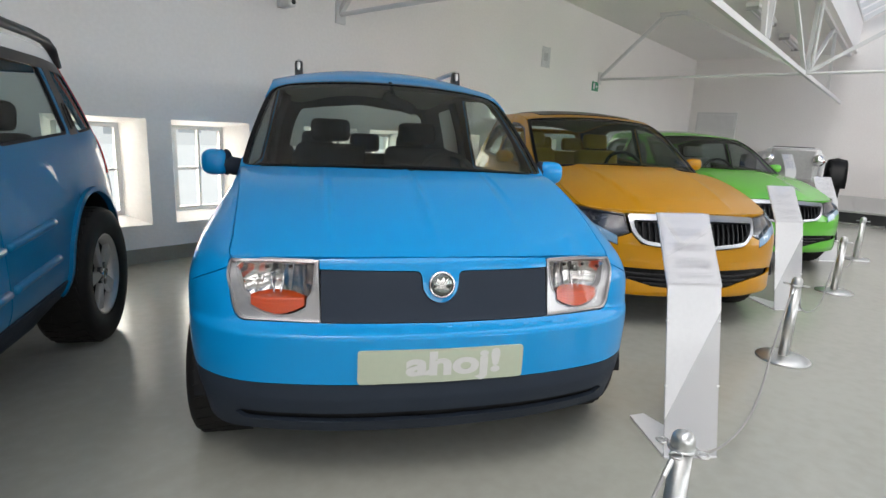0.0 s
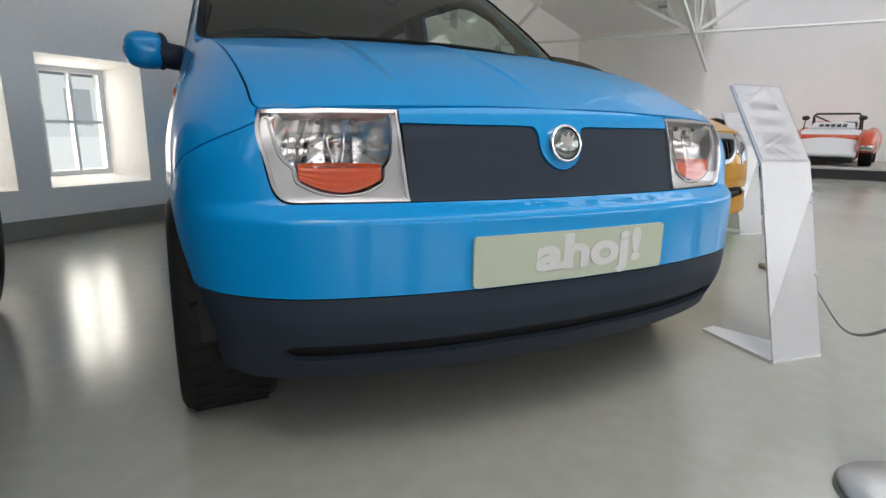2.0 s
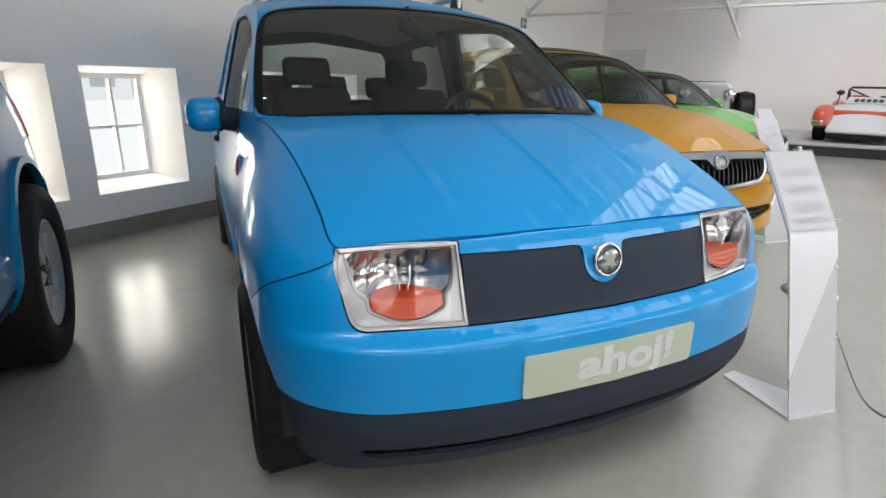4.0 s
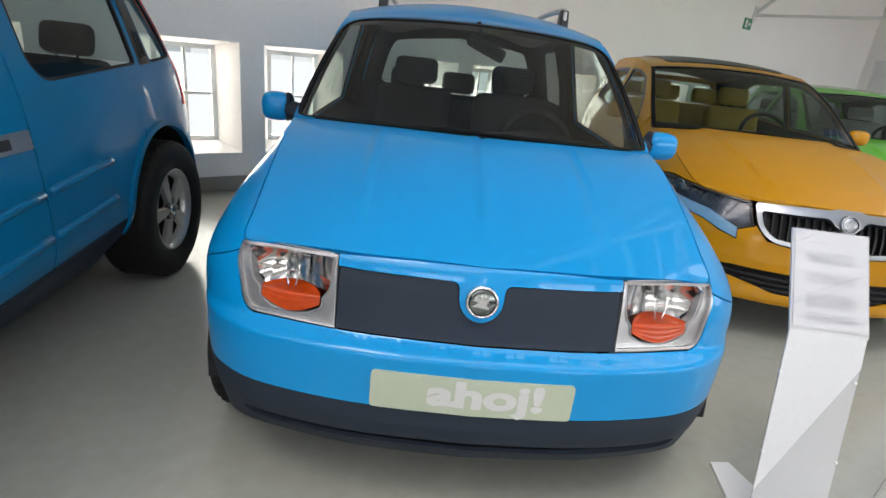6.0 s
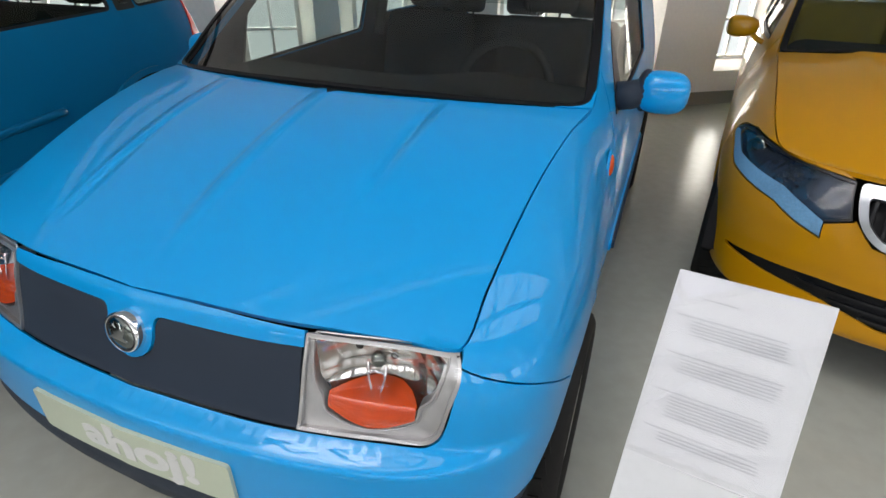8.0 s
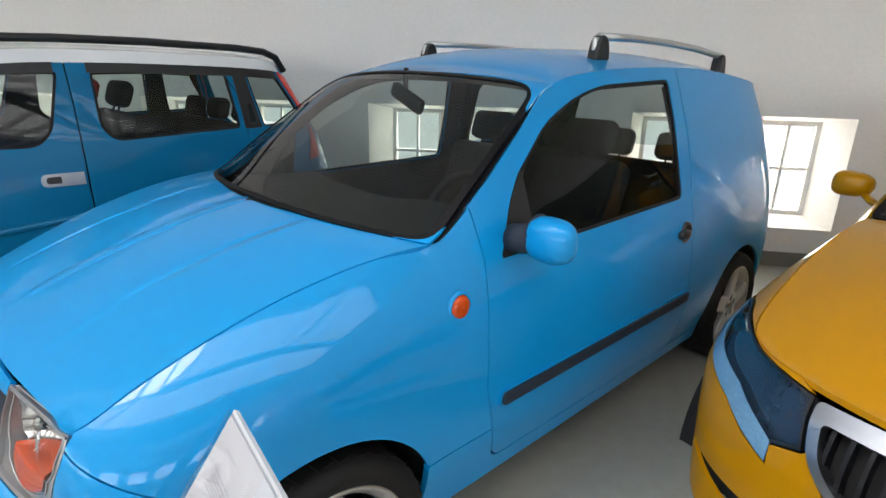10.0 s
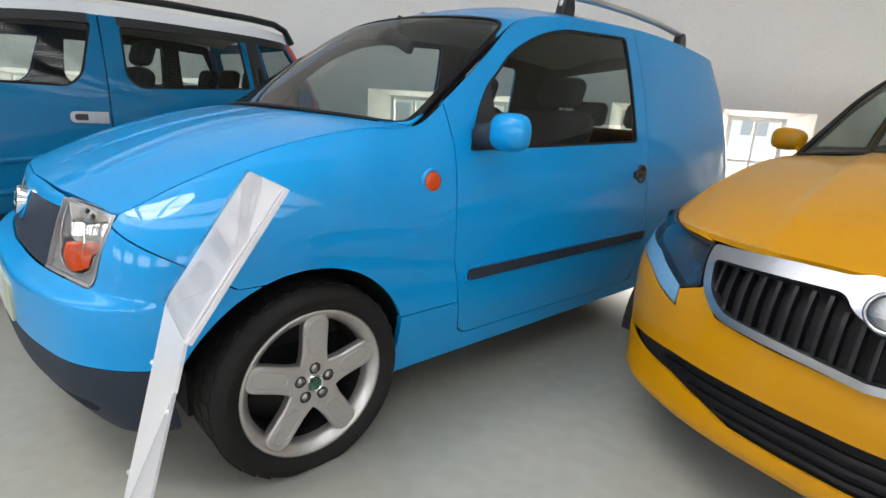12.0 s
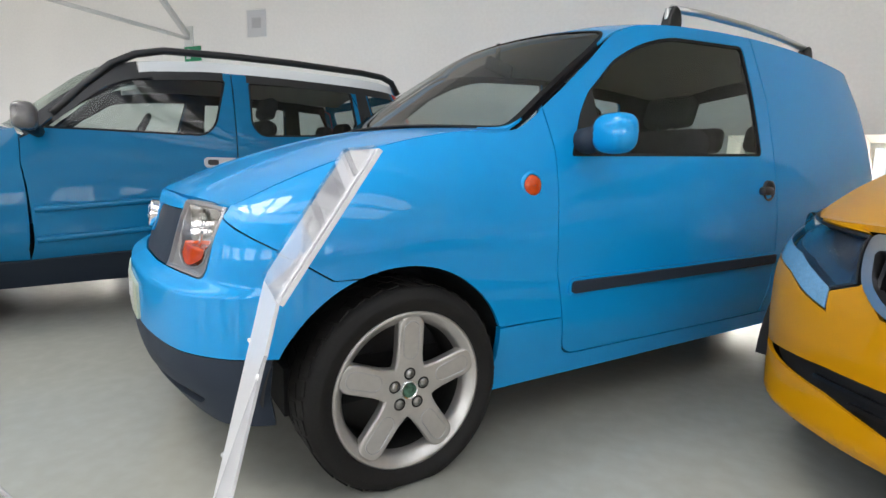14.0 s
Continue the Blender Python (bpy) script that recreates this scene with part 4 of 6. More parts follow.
        return np.c_[a * (e[:, 0] - .004), e[:, 1] - f * (.156 - .054 * b) - .023 * np.clip(1 - b, 0, 1.2) - .010 * np.sin(math.pi * np.clip(b, 0, 1)), ze + u * (.026 + .010 * b) + .010 * np.sin(math.pi * np.clip(b, 0, 1))]
    ws = rounded([(-.66, 0), (.66, 0), (.66, .76), (-.66, .76)], [.06, .06, .13, .13])
    panel("windscreen_surround", [ws, offset_loop(ws, .020)], screen, FRIT, car, .03, lift=.003, thick=.008, flip=False)
    panel("windscreen", [offset_loop(ws, .015)], screen, VAN_GLASS, car, .04, thick=0)
    for sg in (1, -1):
        panel("screen_seal", [np.array([(.640, .0), (.667, .0), (.667, .76), (.640, .76)]) * (sg, 1)], screen, FRIT, car, .04, lift=-.012, thick=.004)
        low = [((1 - f) ** 2 * .60 + 2 * f * (1 - f) * .66 + f ** 2 * .66 - .002, f ** 2 * .06 + .002) for f in np.linspace(0, 1, 9)]
        panel("pillar_corner", [np.array([(.58, .0), (.664, .0), (.664, .09)] + low[::-1]) * (sg, 1)], screen, BLUE, car, .02, lift=.004, thick=.008)
        bend = [((1 - f) ** 2 * .66 + 2 * f * (1 - f) * .66 + f ** 2 * .51 - .002, (1 - f) ** 2 * .61 + 2 * f * (1 - f) * .76 + f ** 2 * .76 - .002) for f in np.linspace(0, 1, 9)]
        panel("pillar_corner", [np.array([(.664, .60)] + bend + [(.49, .764), (.668, .768)]) * (sg, 1)], screen, BLUE, car, .02, lift=.004, thick=.008)
    # cowl under the screen
    panel("cowl", [np.array([(-.66, -.05), (.66, -.05), (.66, .03), (-.66, .03)])], screen, FRIT, car, .04, lift=-.006, thick=.01)
    # roof
    def roof(p):
        x, y = p[:, 0], p[:, 1]
        k = np.interp(y, B.c1(B.kk)[:, 1][B.kk < 18], B.kk[B.kk < 18])
        k = np.maximum(k, 12)
        xe, ze = B.c1(k)[:, 0], B.zt(k)[:, 0]
        return np.c_[x, y, ze + (.036 + .044 * np.clip((y - 1.43) / .4, 0, 1) ** .8) * (1 - np.minimum(1.0, np.abs(x / xe)) ** 2.2)]
    re = B.c1(np.linspace(12, 20, 50))
    rf = [(x, 1.529 - .105 * (1 - (x / .606) ** 2) + .004) for x in np.linspace(-.604, .604, 20)]
    panel("roof", [np.vstack([rf, re[1:], (re * (-1, 1))[::-1][1:-1]])], roof, BLUE, car, .04, thick=.01)
    panel("roof_lining", [np.vstack([rf, re[1:], (re * (-1, 1))[::-1][1:-1]])], lambda p: roof(p) - (0, 0, .03), LINING, car, .08, thick=0)

    # sides
    win = rounded(B.Y([(1.192, .897), (1.256, 1.036), (1.312, 1.112), (1.458, 1.234), (1.651, 1.327), (1.785, 1.36), (2.255, 1.385), (2.285, 1.155), (2.283, .927)]), [.015, .05, .03, .05, .06, .06, .03, .1, .03])
    for sg in (1, -1):
        fa = arch_loop(B, ARCH, .257, .346, 110, 24, 24)
        fender = np.vstack([B.X([(.639, .7270), (.6385, .7475)]), B.top(4.03, 9.0, 30, .001), B.top(9.1, 9.66, 8, .004), B.Y([(1.108, 1.05), (1.127, .907), (1.110, .684), (1.107, .544), (1.1435, .3925), (.903, .394)]),
                            fa[::-1], B.Y([(.393, .580), (.274, .655)])])
        panel("front_wing", [fender], skin, BLUE, car, .024, sign=sg, res_v=.018)
        door = np.vstack([B.Y([(1.112, 1.056)]), B.top(9.72, 14.05, 30, .002), B.Y([(2.378, 1.163), (2.369, .875), (2.369, .54), (2.369, .40)]),
                          rounded(B.Y([(2.369, .4), (2.366, .250), (1.18, .254), (1.110, .544)]), [0, .04, .06, 0])[1:], B.Y([(1.113, .684), (1.130, .907)])])
        dr = panel("door", [door, win], skin, BLUE, car, .03, sign=sg)
        ring = offset_loop(win, .010)
        panel("window_rubber", [win, ring], skin, SEAM, dr, .03, lift=-.003, thick=.01, sign=sg)
        panel("door_glass", [offset_loop(win, .006)], skin, DARK_GLASS, dr, .05, lift=-.008, thick=0, sign=sg)
        sail = rounded(B.Y([(1.20, .90), (1.262, 1.04), (1.33, 1.125), (1.34, .905)]), [.01, .02, .01, .01])
        panel("mirror_base", [sail], skin, TRIM_BLACK, dr, .03, lift=.002, thick=.01, sign=sg)
        rub = rounded(B.Y([(1.165, .470), (2.355, .478), (2.36, .515), (1.168, .508)]), [.015, .004, .004, .015])
        panel("rubbing_strip", [rub], skin, SLATE, dr, .03, lift=.016, thick=.018, sign=sg, label="dark rubbing strip")
        panel("rubbing_strip_base", [offset_loop(rub, -.010)], skin, BLUE, dr, .03, lift=.007, thick=.008, sign=sg)
        # handle
        hp = skin(np.array([[B.sy(2.305, .785), .785]]))[0]
        hm = Matrix.Translation((sg * hp[0], hp[1], hp[2])) @ Matrix.Rotation(radians(sg * 90), 4, "Y")
        hd = part("door_handle", turned(bmesh.new(), [(.001, .002), (.030, .0025), (.036, .007), (.043, .006), (.045, -.02)], 28, hm, close=True), TRIM_BLACK, dr, "round black recessed handle", smooth=True)
        part("handle_lever", soft_block(bmesh.new(), (sg * (hp[0] + .010), hp[1] - .034, hp[2]), (.032, .075, .034), .012), TRIM_BLACK, hd, smooth=True)
        # door mirror
        bm = bmesh.new()
        ball(bm, (0, 0, 0), (1, 1, 1), 28)
        for v in bm.verts:
            x, y, z = v.co
            f = lambda c, e: math.copysign(abs(c) ** e, c)
            v.co = Vector((sg * ((.862 if sg > 0 else .846) + (.074 if sg > 0 else .066) * f(x, .7)), 1.258 + (.055 if y < 0 else .03) * f(y, .8), .966 + .061 * f(z, .7)))
        cap = part("door_mirror", bm, BLUE, dr, "blue rounded door mirror", smooth=True)
        part("mirror_arm", sweep(bmesh.new(), [(sg * .735, 1.247, .945), (sg * .77, 1.25, .95), (sg * .815, 1.258, .962)], .045, 12, .95), SLATE, cap, smooth=True)
        part("mirror_neck", ball(bmesh.new(), (sg * (.812 if sg > 0 else .800), 1.261, .966), (.028, .05, .062), 18), SLATE, cap, smooth=True)
        part("mirror_glass", ball(bmesh.new(), (sg * .860, 1.284, .966), (.058, .006, .054), 18), MIRROR_CHROME, cap, smooth=True)
        # sill and quarter
        sill = np.vstack([B.Y([(.885, .18), (.902, .30), (.900, .388), (1.1445, .3885), (1.161, .32), (1.166, .296), (1.176, .272), (1.194, .257), (1.222, .2505), (1.26, .2485), (2.655, .247), (2.655, .185)])])
        panel("sill", [sill], skin, BLUE, car, .03, sign=sg, thick=.02)
        ra = arch_loop(B, HUB_R, .255, .343, 0, 180, 36)
        e17 = B.sk(17.5)
        quarter = np.vstack([B.Y([(2.373, .252), (2.373, .54), (2.373, .875), (2.382, 1.163)]), B.top(14.06, 17.5, 26, .002), [(e17, 1.2), (e17, .6), (e17, .28)], ra])
        back_win = rounded(B.Y([(2.50, 1.0), (2.50, 1.345), (2.98, 1.325), (3.03, 1.0)]), .05)
        holes = [back_win] if sg < 0 else []
        panel("rear_quarter", [quarter] + holes, skin, BLUE, car, .035, sign=sg)
        if sg < 0:
            panel("quarter_glass", [offset_loop(back_win, -.004)], skin, VAN_GLASS, car, .05, lift=-.008, thick=0, sign=sg)
        else:
            # no opening on this side: a pale opaque sheet with the window's outline
            panel("pale_side_sheet", [back_win], skin, PALE_SHEET, car, .05, lift=-.035, thick=.004, sign=sg, label="pale window-shaped sheet inside the rear quarter")
        hatch = np.array([(e17 + .003, .28), (e17 + .003, 1.372)] + [tuple(p) for p in B.top(17.9, 20, 8, .004)] + [(B.sk(20), .28)])
        rw = rounded(np.array([(B.sk(17.9), .98), (B.sk(17.9), 1.31), (B.sk(20), 1.37), (B.sk(20), .98)]), [.04, .04, 0, 0])
        hatch = np.vstack([hatch[:-1], rw[::-1], hatch[-1:]])
        tg = panel("tailgate", [hatch], skin, BLUE, car, .05, sign=sg)
        panel("rear_window", [rw], skin, VAN_GLASS, tg, .06, lift=-.006, thick=0, sign=sg)
        panel("tailgate_lining", [hatch], skin, SEAM, tg, .08, lift=-.02, thick=0, sign=sg)
        # inner lining that closes the seams
        inn = np.vstack([B.Y([(.30, .62)]), B.top(5.0, 9.6, 20, .03), B.top(9.8, 17.5, 40, .02), [(e17, .3)], B.Y([(3.36, .3)]), ra[:30], B.Y([(2.62, .26), (.95, .26)]), arch_loop(B, ARCH, .257, .362, 5, 105, 20)])
        panel("inner_lining", [inn, win] + holes, skin, SEAM, car, .06, lift=-.022, thick=0, sign=sg)
        liner(car, ARCH, .257, .356, .42, .765, sg)
        liner(car, HUB_R, .255, .352, .42, .765, sg)
        wheel(car, Matrix.Translation((sg * .702, HUB_F, .263)) @ Matrix.Rotation(radians(-2 if sg > 0 else 8), 4, "X"), R, .214, .212, side=sg)
        wheel(car, Matrix.Translation((sg * .69, HUB_R, .265)), R, .214, .212, side=sg)
        # wing indicator
        ip = skin(np.array([[B.sy(1.022, .806), .806]]))[0]
        im = Matrix.Translation((sg * ip[0], ip[1], ip[2])) @ Matrix.Rotation(radians(sg * 87), 4, "Y")
        rep = part("side_indicator", turned(bmesh.new(), [(.001, .012), (.018, .0105), (.029, .006), (.033, -.002)], 28, im, close=True), ORANGE, car, "round orange side indicator", smooth=True)
        part("indicator_ring", turned(bmesh.new(), [(.033, -.004), (.034, .003), (.039, .003), (.044, -.004)], 28, im, close=True), BLUE, rep, smooth=True)
        # roof rail
        bm = sweep(bmesh.new(), [(sg * .482, 1.975, 1.528), (sg * .486, 2.2, 1.536), (sg * .487, 2.5, 1.536), (sg * .485, 2.8, 1.527), (sg * .480, 3.075, 1.506)], .016, 12, .9)
        rl = part("roof_rail", bm, CHROME, car, "brushed silver roof rail with black feet", smooth=True)
        for yy, tilt, zz0 in ((1.975, 1, 1.488), (3.08, -1, 1.468)):
            pts = [(-.045, -.046), (.045, -.046), (.044, -.005), (.036, .022), (.022, .040), (.004, .046), (-.012, .042), (-.024, .026), (-.034, .0)]
            bm = prism(bmesh.new(), [(x * tilt, y) for x, y in (pts if tilt > 0 else pts[::-1])], .046, Matrix.Translation((sg * .484 - .023, yy, zz0)) @ Matrix(((0, 0, 1, 0), (1, 0, 0, 0), (0, 1, 0, 0), (0, 0, 0, 1))))
            bmesh.ops.bevel(bm, geom=[e for e in bm.edges if e.calc_face_angle(0) > 1.2], offset=.009, segments=3, affect="EDGES", profile=.5)
            ft = part("rail_foot", bm, TRIM_BLACK, rl, smooth=False)
            part("foot_cap", soft_block(bmesh.new(), (sg * .484, yy - tilt * .022, zz0 + .012), (.020, .030, .050), .007), CHROME, ft, smooth=True)
    # cabin
    part("underbody", box(box(boxed(-.66, .3, .20, .66, 3.3, .33), -.40, .26, .33, .40, .9, .62), -.62, 1.0, .33, .62, 3.25, .40), SEAM, car)
    def dash(p):
        a, b = p[:, 0], p[:, 1]
        return np.c_[a, .92 + .1 * (a / .66) ** 2 + .52 * b, .955 - .02 * a ** 2 - .03 * b - .35 * np.clip(b - .75, 0, 1) ** 1.2 + .05 * np.exp(-((a - .33) / .2) ** 2) * np.clip(b, 0, .7)]
    panel("dashboard", [np.array([(-.66, 0), (.66, 0), (.64, 1.5), (-.64, 1.5)])], dash, DASH, car, .05, thick=0)
    steering_wheel(car, (.33, 1.42, .895), .165, 28)
    for sx in (-.29, .30):
        seat(car, sx, 1.82, .455, CLOTH)
    seat(car, 0, 2.62, .42, CLOTH, .90, 1.15, 16, "rear_bench")
    bm = soft_block(bmesh.new(), (0, 0, 0), (.185, .035, .058), .016, Matrix.Translation((.045, 1.42, 1.295)) @ Matrix.Rotation(radians(22), 4, "Y"))
    rod(bm, (.03, 1.42, 1.30), (0, 1.45, 1.40), .01, 8)
    part("rear_view_mirror", bm, CLOTH, car, smooth=True)
    for sg in (1, -1):
        part("roof_pillar", sweep(bmesh.new(), [(sg * .69, 2.40, .9), (sg * .64, 2.40, 1.15), (sg * .57, 2.39, 1.36)], .028, 8), CLOTH, car, smooth=True)
    return car


blue_van()


# ---- the deep-blue off-roader ----
def offroader():
    car = thing("off_roader", "deep-blue off-roader with white roof and black roof rails", "car", Matrix.Translation((-1.425, .5, 0)) @ Matrix.Rotation(radians(2.4), 4, "Z") @ Matrix.Translation((-.89, -.5, 0)))
    c0 = [(0, -2.06), (.35, -2.04), (.6, -1.97), (.78, -1.83), (.86, -1.6), (.885, -1.3), (.89, -1.0), (.89, -.6), (.89, -.4), (.89, -.2), (.89, .02), (.89, .4), (.89, .8), (.89, 1.2), (.886, 1.49), (.877, 1.78), (.842, 1.975), (.74, 2.085), (.5, 2.145), (0, 2.165)]
    c1 = [(0, -1.9), (.35, -1.88), (.55, -1.82), (.70, -1.7), (.745, -1.5), (.755, -1.25), (.765, -1.0), (.78, -.65), (.79, -.46), (.765, -.24), (.73, .02), (.715, .4), (.715, .8), (.712, 1.2), (.707, 1.50), (.684, 1.675), (.624, 1.775), (.5, 1.815), (.3, 1.835), (0, 1.845)]
    zt = [.86, .87, .88, .90, .93, .955, .975, 1.0, 1.02, 1.20, 1.385, 1.45, 1.465, 1.465, 1.46, 1.45, 1.44, 1.43, 1.43, 1.43]
    front = [(.2, .05), (.35, 0), (.6, 0), (.8, .06), (.9, .14), (1.1, .3)]
    side = [(.15, .21), (.2, .185), (.28, .12), (.345, .055), (.40, .018), (.47, 0), (.66, .004), (.80, .016), (.95, .035), (1.05, .055), (1.25, .105), (1.47, .165), (1.6, .2)]
    tail = [(.2, .03), (.4, 0), (.8, .02), (1.0, .07), (1.2, .16), (1.46, .30)]
    B = Body(c0, c1, zt, front, side, corner=(2.5, 4.5), rear=(14.8, 16.6), tail=tail)
    skin = B.skin
    HF, HR, R = -1.02, 1.555, .352
    for sg in (1, -1):
        wf = rounded(B.Y([(-.36, 1.02), (-.20, 1.16), (.03, 1.315), (.30, 1.355), (.575, 1.362), (.50, 1.08), (.43, 1.015)]), [.02, .05, .06, .05, .03, .08, .05])
        wr = rounded(B.Y([(.705, 1.362), (1.395, 1.388), (1.425, 1.062), (.76, 1.025), (.70, 1.09)]), [.03, .03, .03, .05, .05])
        wq = rounded(B.Y([(1.515, 1.385), (1.71, 1.388), (1.815, 1.20), (1.86, 1.085), (1.570, 1.064)]), [.03, .03, .05, .03, .03])
        fa = arch_loop(B, HF, .378, .398, -6, 186, 34)
        zc = .345
        wing = np.vstack([B.sk(4.2) * np.array([[1, 0]]) + [[0, .40]], B.top(4.2, 8.0, 14, .003), B.Y([(-.446, .98), (-.445, .84), (-.44, .40), (-.44, zc), (-.62, zc)]), fa])
        panel("front_wing", [wing], skin, DEEP_BLUE, car, .05, sign=sg)
        fd = np.vstack([B.Y([(-.441, .99)]), B.top(8.03, 11.512, 22, .06), B.Y([(.606, 1.2), (.600, .86), (.600, .6), (.600, zc + .055), (-.436, zc), (-.441, .84)])])
        dr = panel("front_door", [fd, wf], skin, DEEP_BLUE, car, .04, sign=sg)
        rd = np.vstack([B.Y([(.612, 1.2)]), B.top(11.53, 13.45, 12, .06), B.Y([(1.47, 1.2), (1.46, .95), (1.36, .80)]), arch_loop(B, HR - .03, .378, .412, 114, 178, 12), B.Y([(1.10, zc + .09), (.608, zc + .056), (.608, .86)])])
        rr = panel("rear_side", [rd, wr], skin, DEEP_BLUE, car, .04, sign=sg)
        e = B.sk(15.7)
        q = np.vstack([B.Y([(1.4705, 1.2)]), B.top(13.52, 15.7, 14, .06), [(e, 1.2), (e, .8), (e, .40)], arch_loop(B, HR - .03, .378, .400, 0, 113, 26), B.Y([(1.3605, .8005), (1.4605, .95)])])
        panel("rear_quarter", [q, wq], skin, DEEP_BLUE, car, .04, sign=sg)
        for nm, w, pr in (("door_glass", wf, dr), ("door_glass", wr, rr), ("quarter_glass", wq, car)):
            panel(nm, [offset_loop(w, .01)], skin, AUTO_GLASS, pr, .06, lift=-.008, thick=0, sign=sg)
            panel("window_rubber", [w, offset_loop(w, .012)], skin, SEAM, pr, .04, lift=-.002, thick=.012, sign=sg)
        black = rounded(B.Y([(1.43, 1.388), (1.505, 1.388), (1.560, 1.062), (1.452, 1.057)]), .01)
        panel("pillar_trim", [black], skin, TRIM_BLACK, car, .05, lift=.002, sign=sg)
        slot = rounded(B.Y([(1.478, 1.085), (1.530, 1.085), (1.515, 1.205), (1.476, 1.205)]), .012)
        ph = panel("rear_door_handle", [slot], skin, TRIM_BLACK, car, .03, lift=.010, thick=.012, sign=sg, label="upright black handle in the pillar")
        panel("handle_recess", [offset_loop(slot, .009)], skin, SEAM, ph, .03, lift=.0115, thick=.002, sign=sg)
        aw = B.top(8.15, 10.25, 20, .062)
        au = B.top(8.05, 10.25, 20, -.005)
        panel("windscreen_pillar", [np.vstack([aw, au[::-1]])], skin, TRIM_BLACK, car, .04, lift=.002, sign=sg, label="black windscreen pillar")
        for k0, k1 in ((10.45, 11.40), (11.74, 15.2)):
            panel("window_trim", [np.vstack([B.top(k0, k1, 16, .108), B.top(k0, k1, 16, .060)[::-1]])], skin, TRIM_BLACK, car, .04, lift=.002, thick=.006, sign=sg)
        panel("window_trim", [np.vstack([B.top(8.7, 10.5, 18, .090), B.top(8.7, 10.5, 18, .058)[::-1]])], skin, TRIM_BLACK, car, .03, lift=.002, thick=.006, sign=sg)
        t0, t1 = B.top(10.27, 15.6, 30, .062), B.top(10.27, 15.6, 30, .0)
        panel("roof_side", [np.vstack([t0, t1[::-1]])], skin, CAR_WHITE, car, .04, sign=sg, label="white roof edge")
        tl = rounded(np.vstack([B.Y([(1.735, 1.385), (1.81, 1.35)]), [(B.sk(15.95), 1.2), (B.sk(15.95), .86), (B.sk(15.4), .84)], B.Y([(1.90, 1.06)])]), .02)
        panel("tail_lamp", [tl], skin, RED_PAINT, car, .04, lift=.006, thick=.02, sign=sg, label="tall red tail lamp")
        clad = np.vstack([B.Y([(-.62, zc - .008), (-.436, zc - .004), (.604, zc + .051), (1.12, zc + .088), (1.12, .215), (.6, .195), (-.62, .185)])])
        panel("sill_cladding", [clad], skin, SLATE, car, .06, lift=.006, thick=.03, sign=sg, label="dark grey sill cladding")
        for z0 in (.452, .608):
            for y0, y1, pr in ((-.40, .585, dr), (.625, 1.02, rr)):
                run = skin(B.Y([(y, z0 + .072 * (y + .39)) for y in np.linspace(y0, y1, 14)])) * (sg, 1, 1)
                part("side_moulding", sweep(bmesh.new(), [tuple(p) for p in run], .017, 12), DEEP_BLUE, pr, smooth=True)
        lip = arch_loop(B, HR - .03, .378, .398, -2, 182, 44)
        panel("arch_trim", [np.vstack([lip, arch_loop(B, HR - .03, .378, .424, 182, -2, 44)])], skin, DEEP_BLUE, car, .03, lift=.016, thick=.03, sign=sg)
        for yy, pr in ((.50, dr),):
            hp = rounded(B.Y([(yy - .09, .832), (yy + .088, .832), (yy + .088, .892), (yy - .09, .892)]), [.03, .004, .004, .03])
            hh = panel("door_handle", [hp], skin, SATIN_CHROME, pr, .03, lift=.010, thick=.012, sign=sg, label="satin silver door handle")
            cup = rounded(B.Y([(yy - .07, .846), (yy - .01, .846), (yy - .01, .878), (yy - .07, .878)]), [.015, .004, .004, .015])
            panel("handle_cup", [cup], skin, TRIM_BLACK, hh, .03, lift=.0125, thick=.002, sign=sg)
        inn = np.vstack([B.top(8.6, 15.6, 40, .03), [(e, .45)], arch_loop(B, HR - .03, .378, .42, 10, 160, 20), B.Y([(1.1, .36), (-.42, .36)])])
        panel("inner_lining", [inn, wf, wr, wq], skin, SEAM, car, .08, lift=-.024, thick=0, sign=sg)
        liner(car, HR - .03, .378, .412, .5, .86, sg)
        liner(car, HF, .378, .412, .5, .86, sg)
        wheel(car, Matrix.Translation((sg * .79, HR, .342)) @ Matrix.Rotation(.3, 4, "X"), R, .208, .225, side=sg, style="split")
        wheel(car, Matrix.Translation((sg * .79, HF, .342)), R, .208, .225, side=sg, style="split")
        bm = sweep(bmesh.new(), [(sg * .79, -.30, 1.10), (sg * .755, -.16, 1.25), (sg * .735, -.02, 1.385), (sg * .715, .10, 1.455), (sg * .70, .25, 1.495), (sg * .69, .6, 1.512), (sg * .69, 1.0, 1.518), (sg * .685, 1.50, 1.512),
                                 (sg * .68, 1.67, 1.50), (sg * .675, 1.75, 1.47), (sg * .67, 1.805, 1.39)], .026, 10, .8)
        part("roof_rail", bm, TRIM_BLACK, car, "black roof rail", smooth=True)
        bm = bmesh.new()
        soft_block(bm, (sg * .97, -.40, 1.065), (.20, .10, .13), .035)
        dm = part("door_mirror", bm, MIRROR_GREY, dr, "grey door mirror", smooth=True)
        part("mirror_foot", sweep(bmesh.new(), [(sg * .82, -.36, 1.0), (sg * .87, -.38, 1.01), (sg * .92, -.40, 1.03)], .03, 8), TRIM_BLACK, dm, smooth=True)
    # bonnet, screen, roof, tail
    hood = lambda p: np.c_[p, .86 + .15 * np.clip((p[:, 1] + 1.92) / 1.45, 0, 1) ** .8 + .05 * (1 - (p[:, 0] / .78) ** 2)]
    ed = B.c1(np.linspace(0, 8, 40))
    loop = np.vstack([ed, [(x, -.46 - .12 * (1 - (x / .79) ** 2)) for x in np.linspace(.75, -.75, 16)], (ed * (-1, 1))[::-1][:-1]])
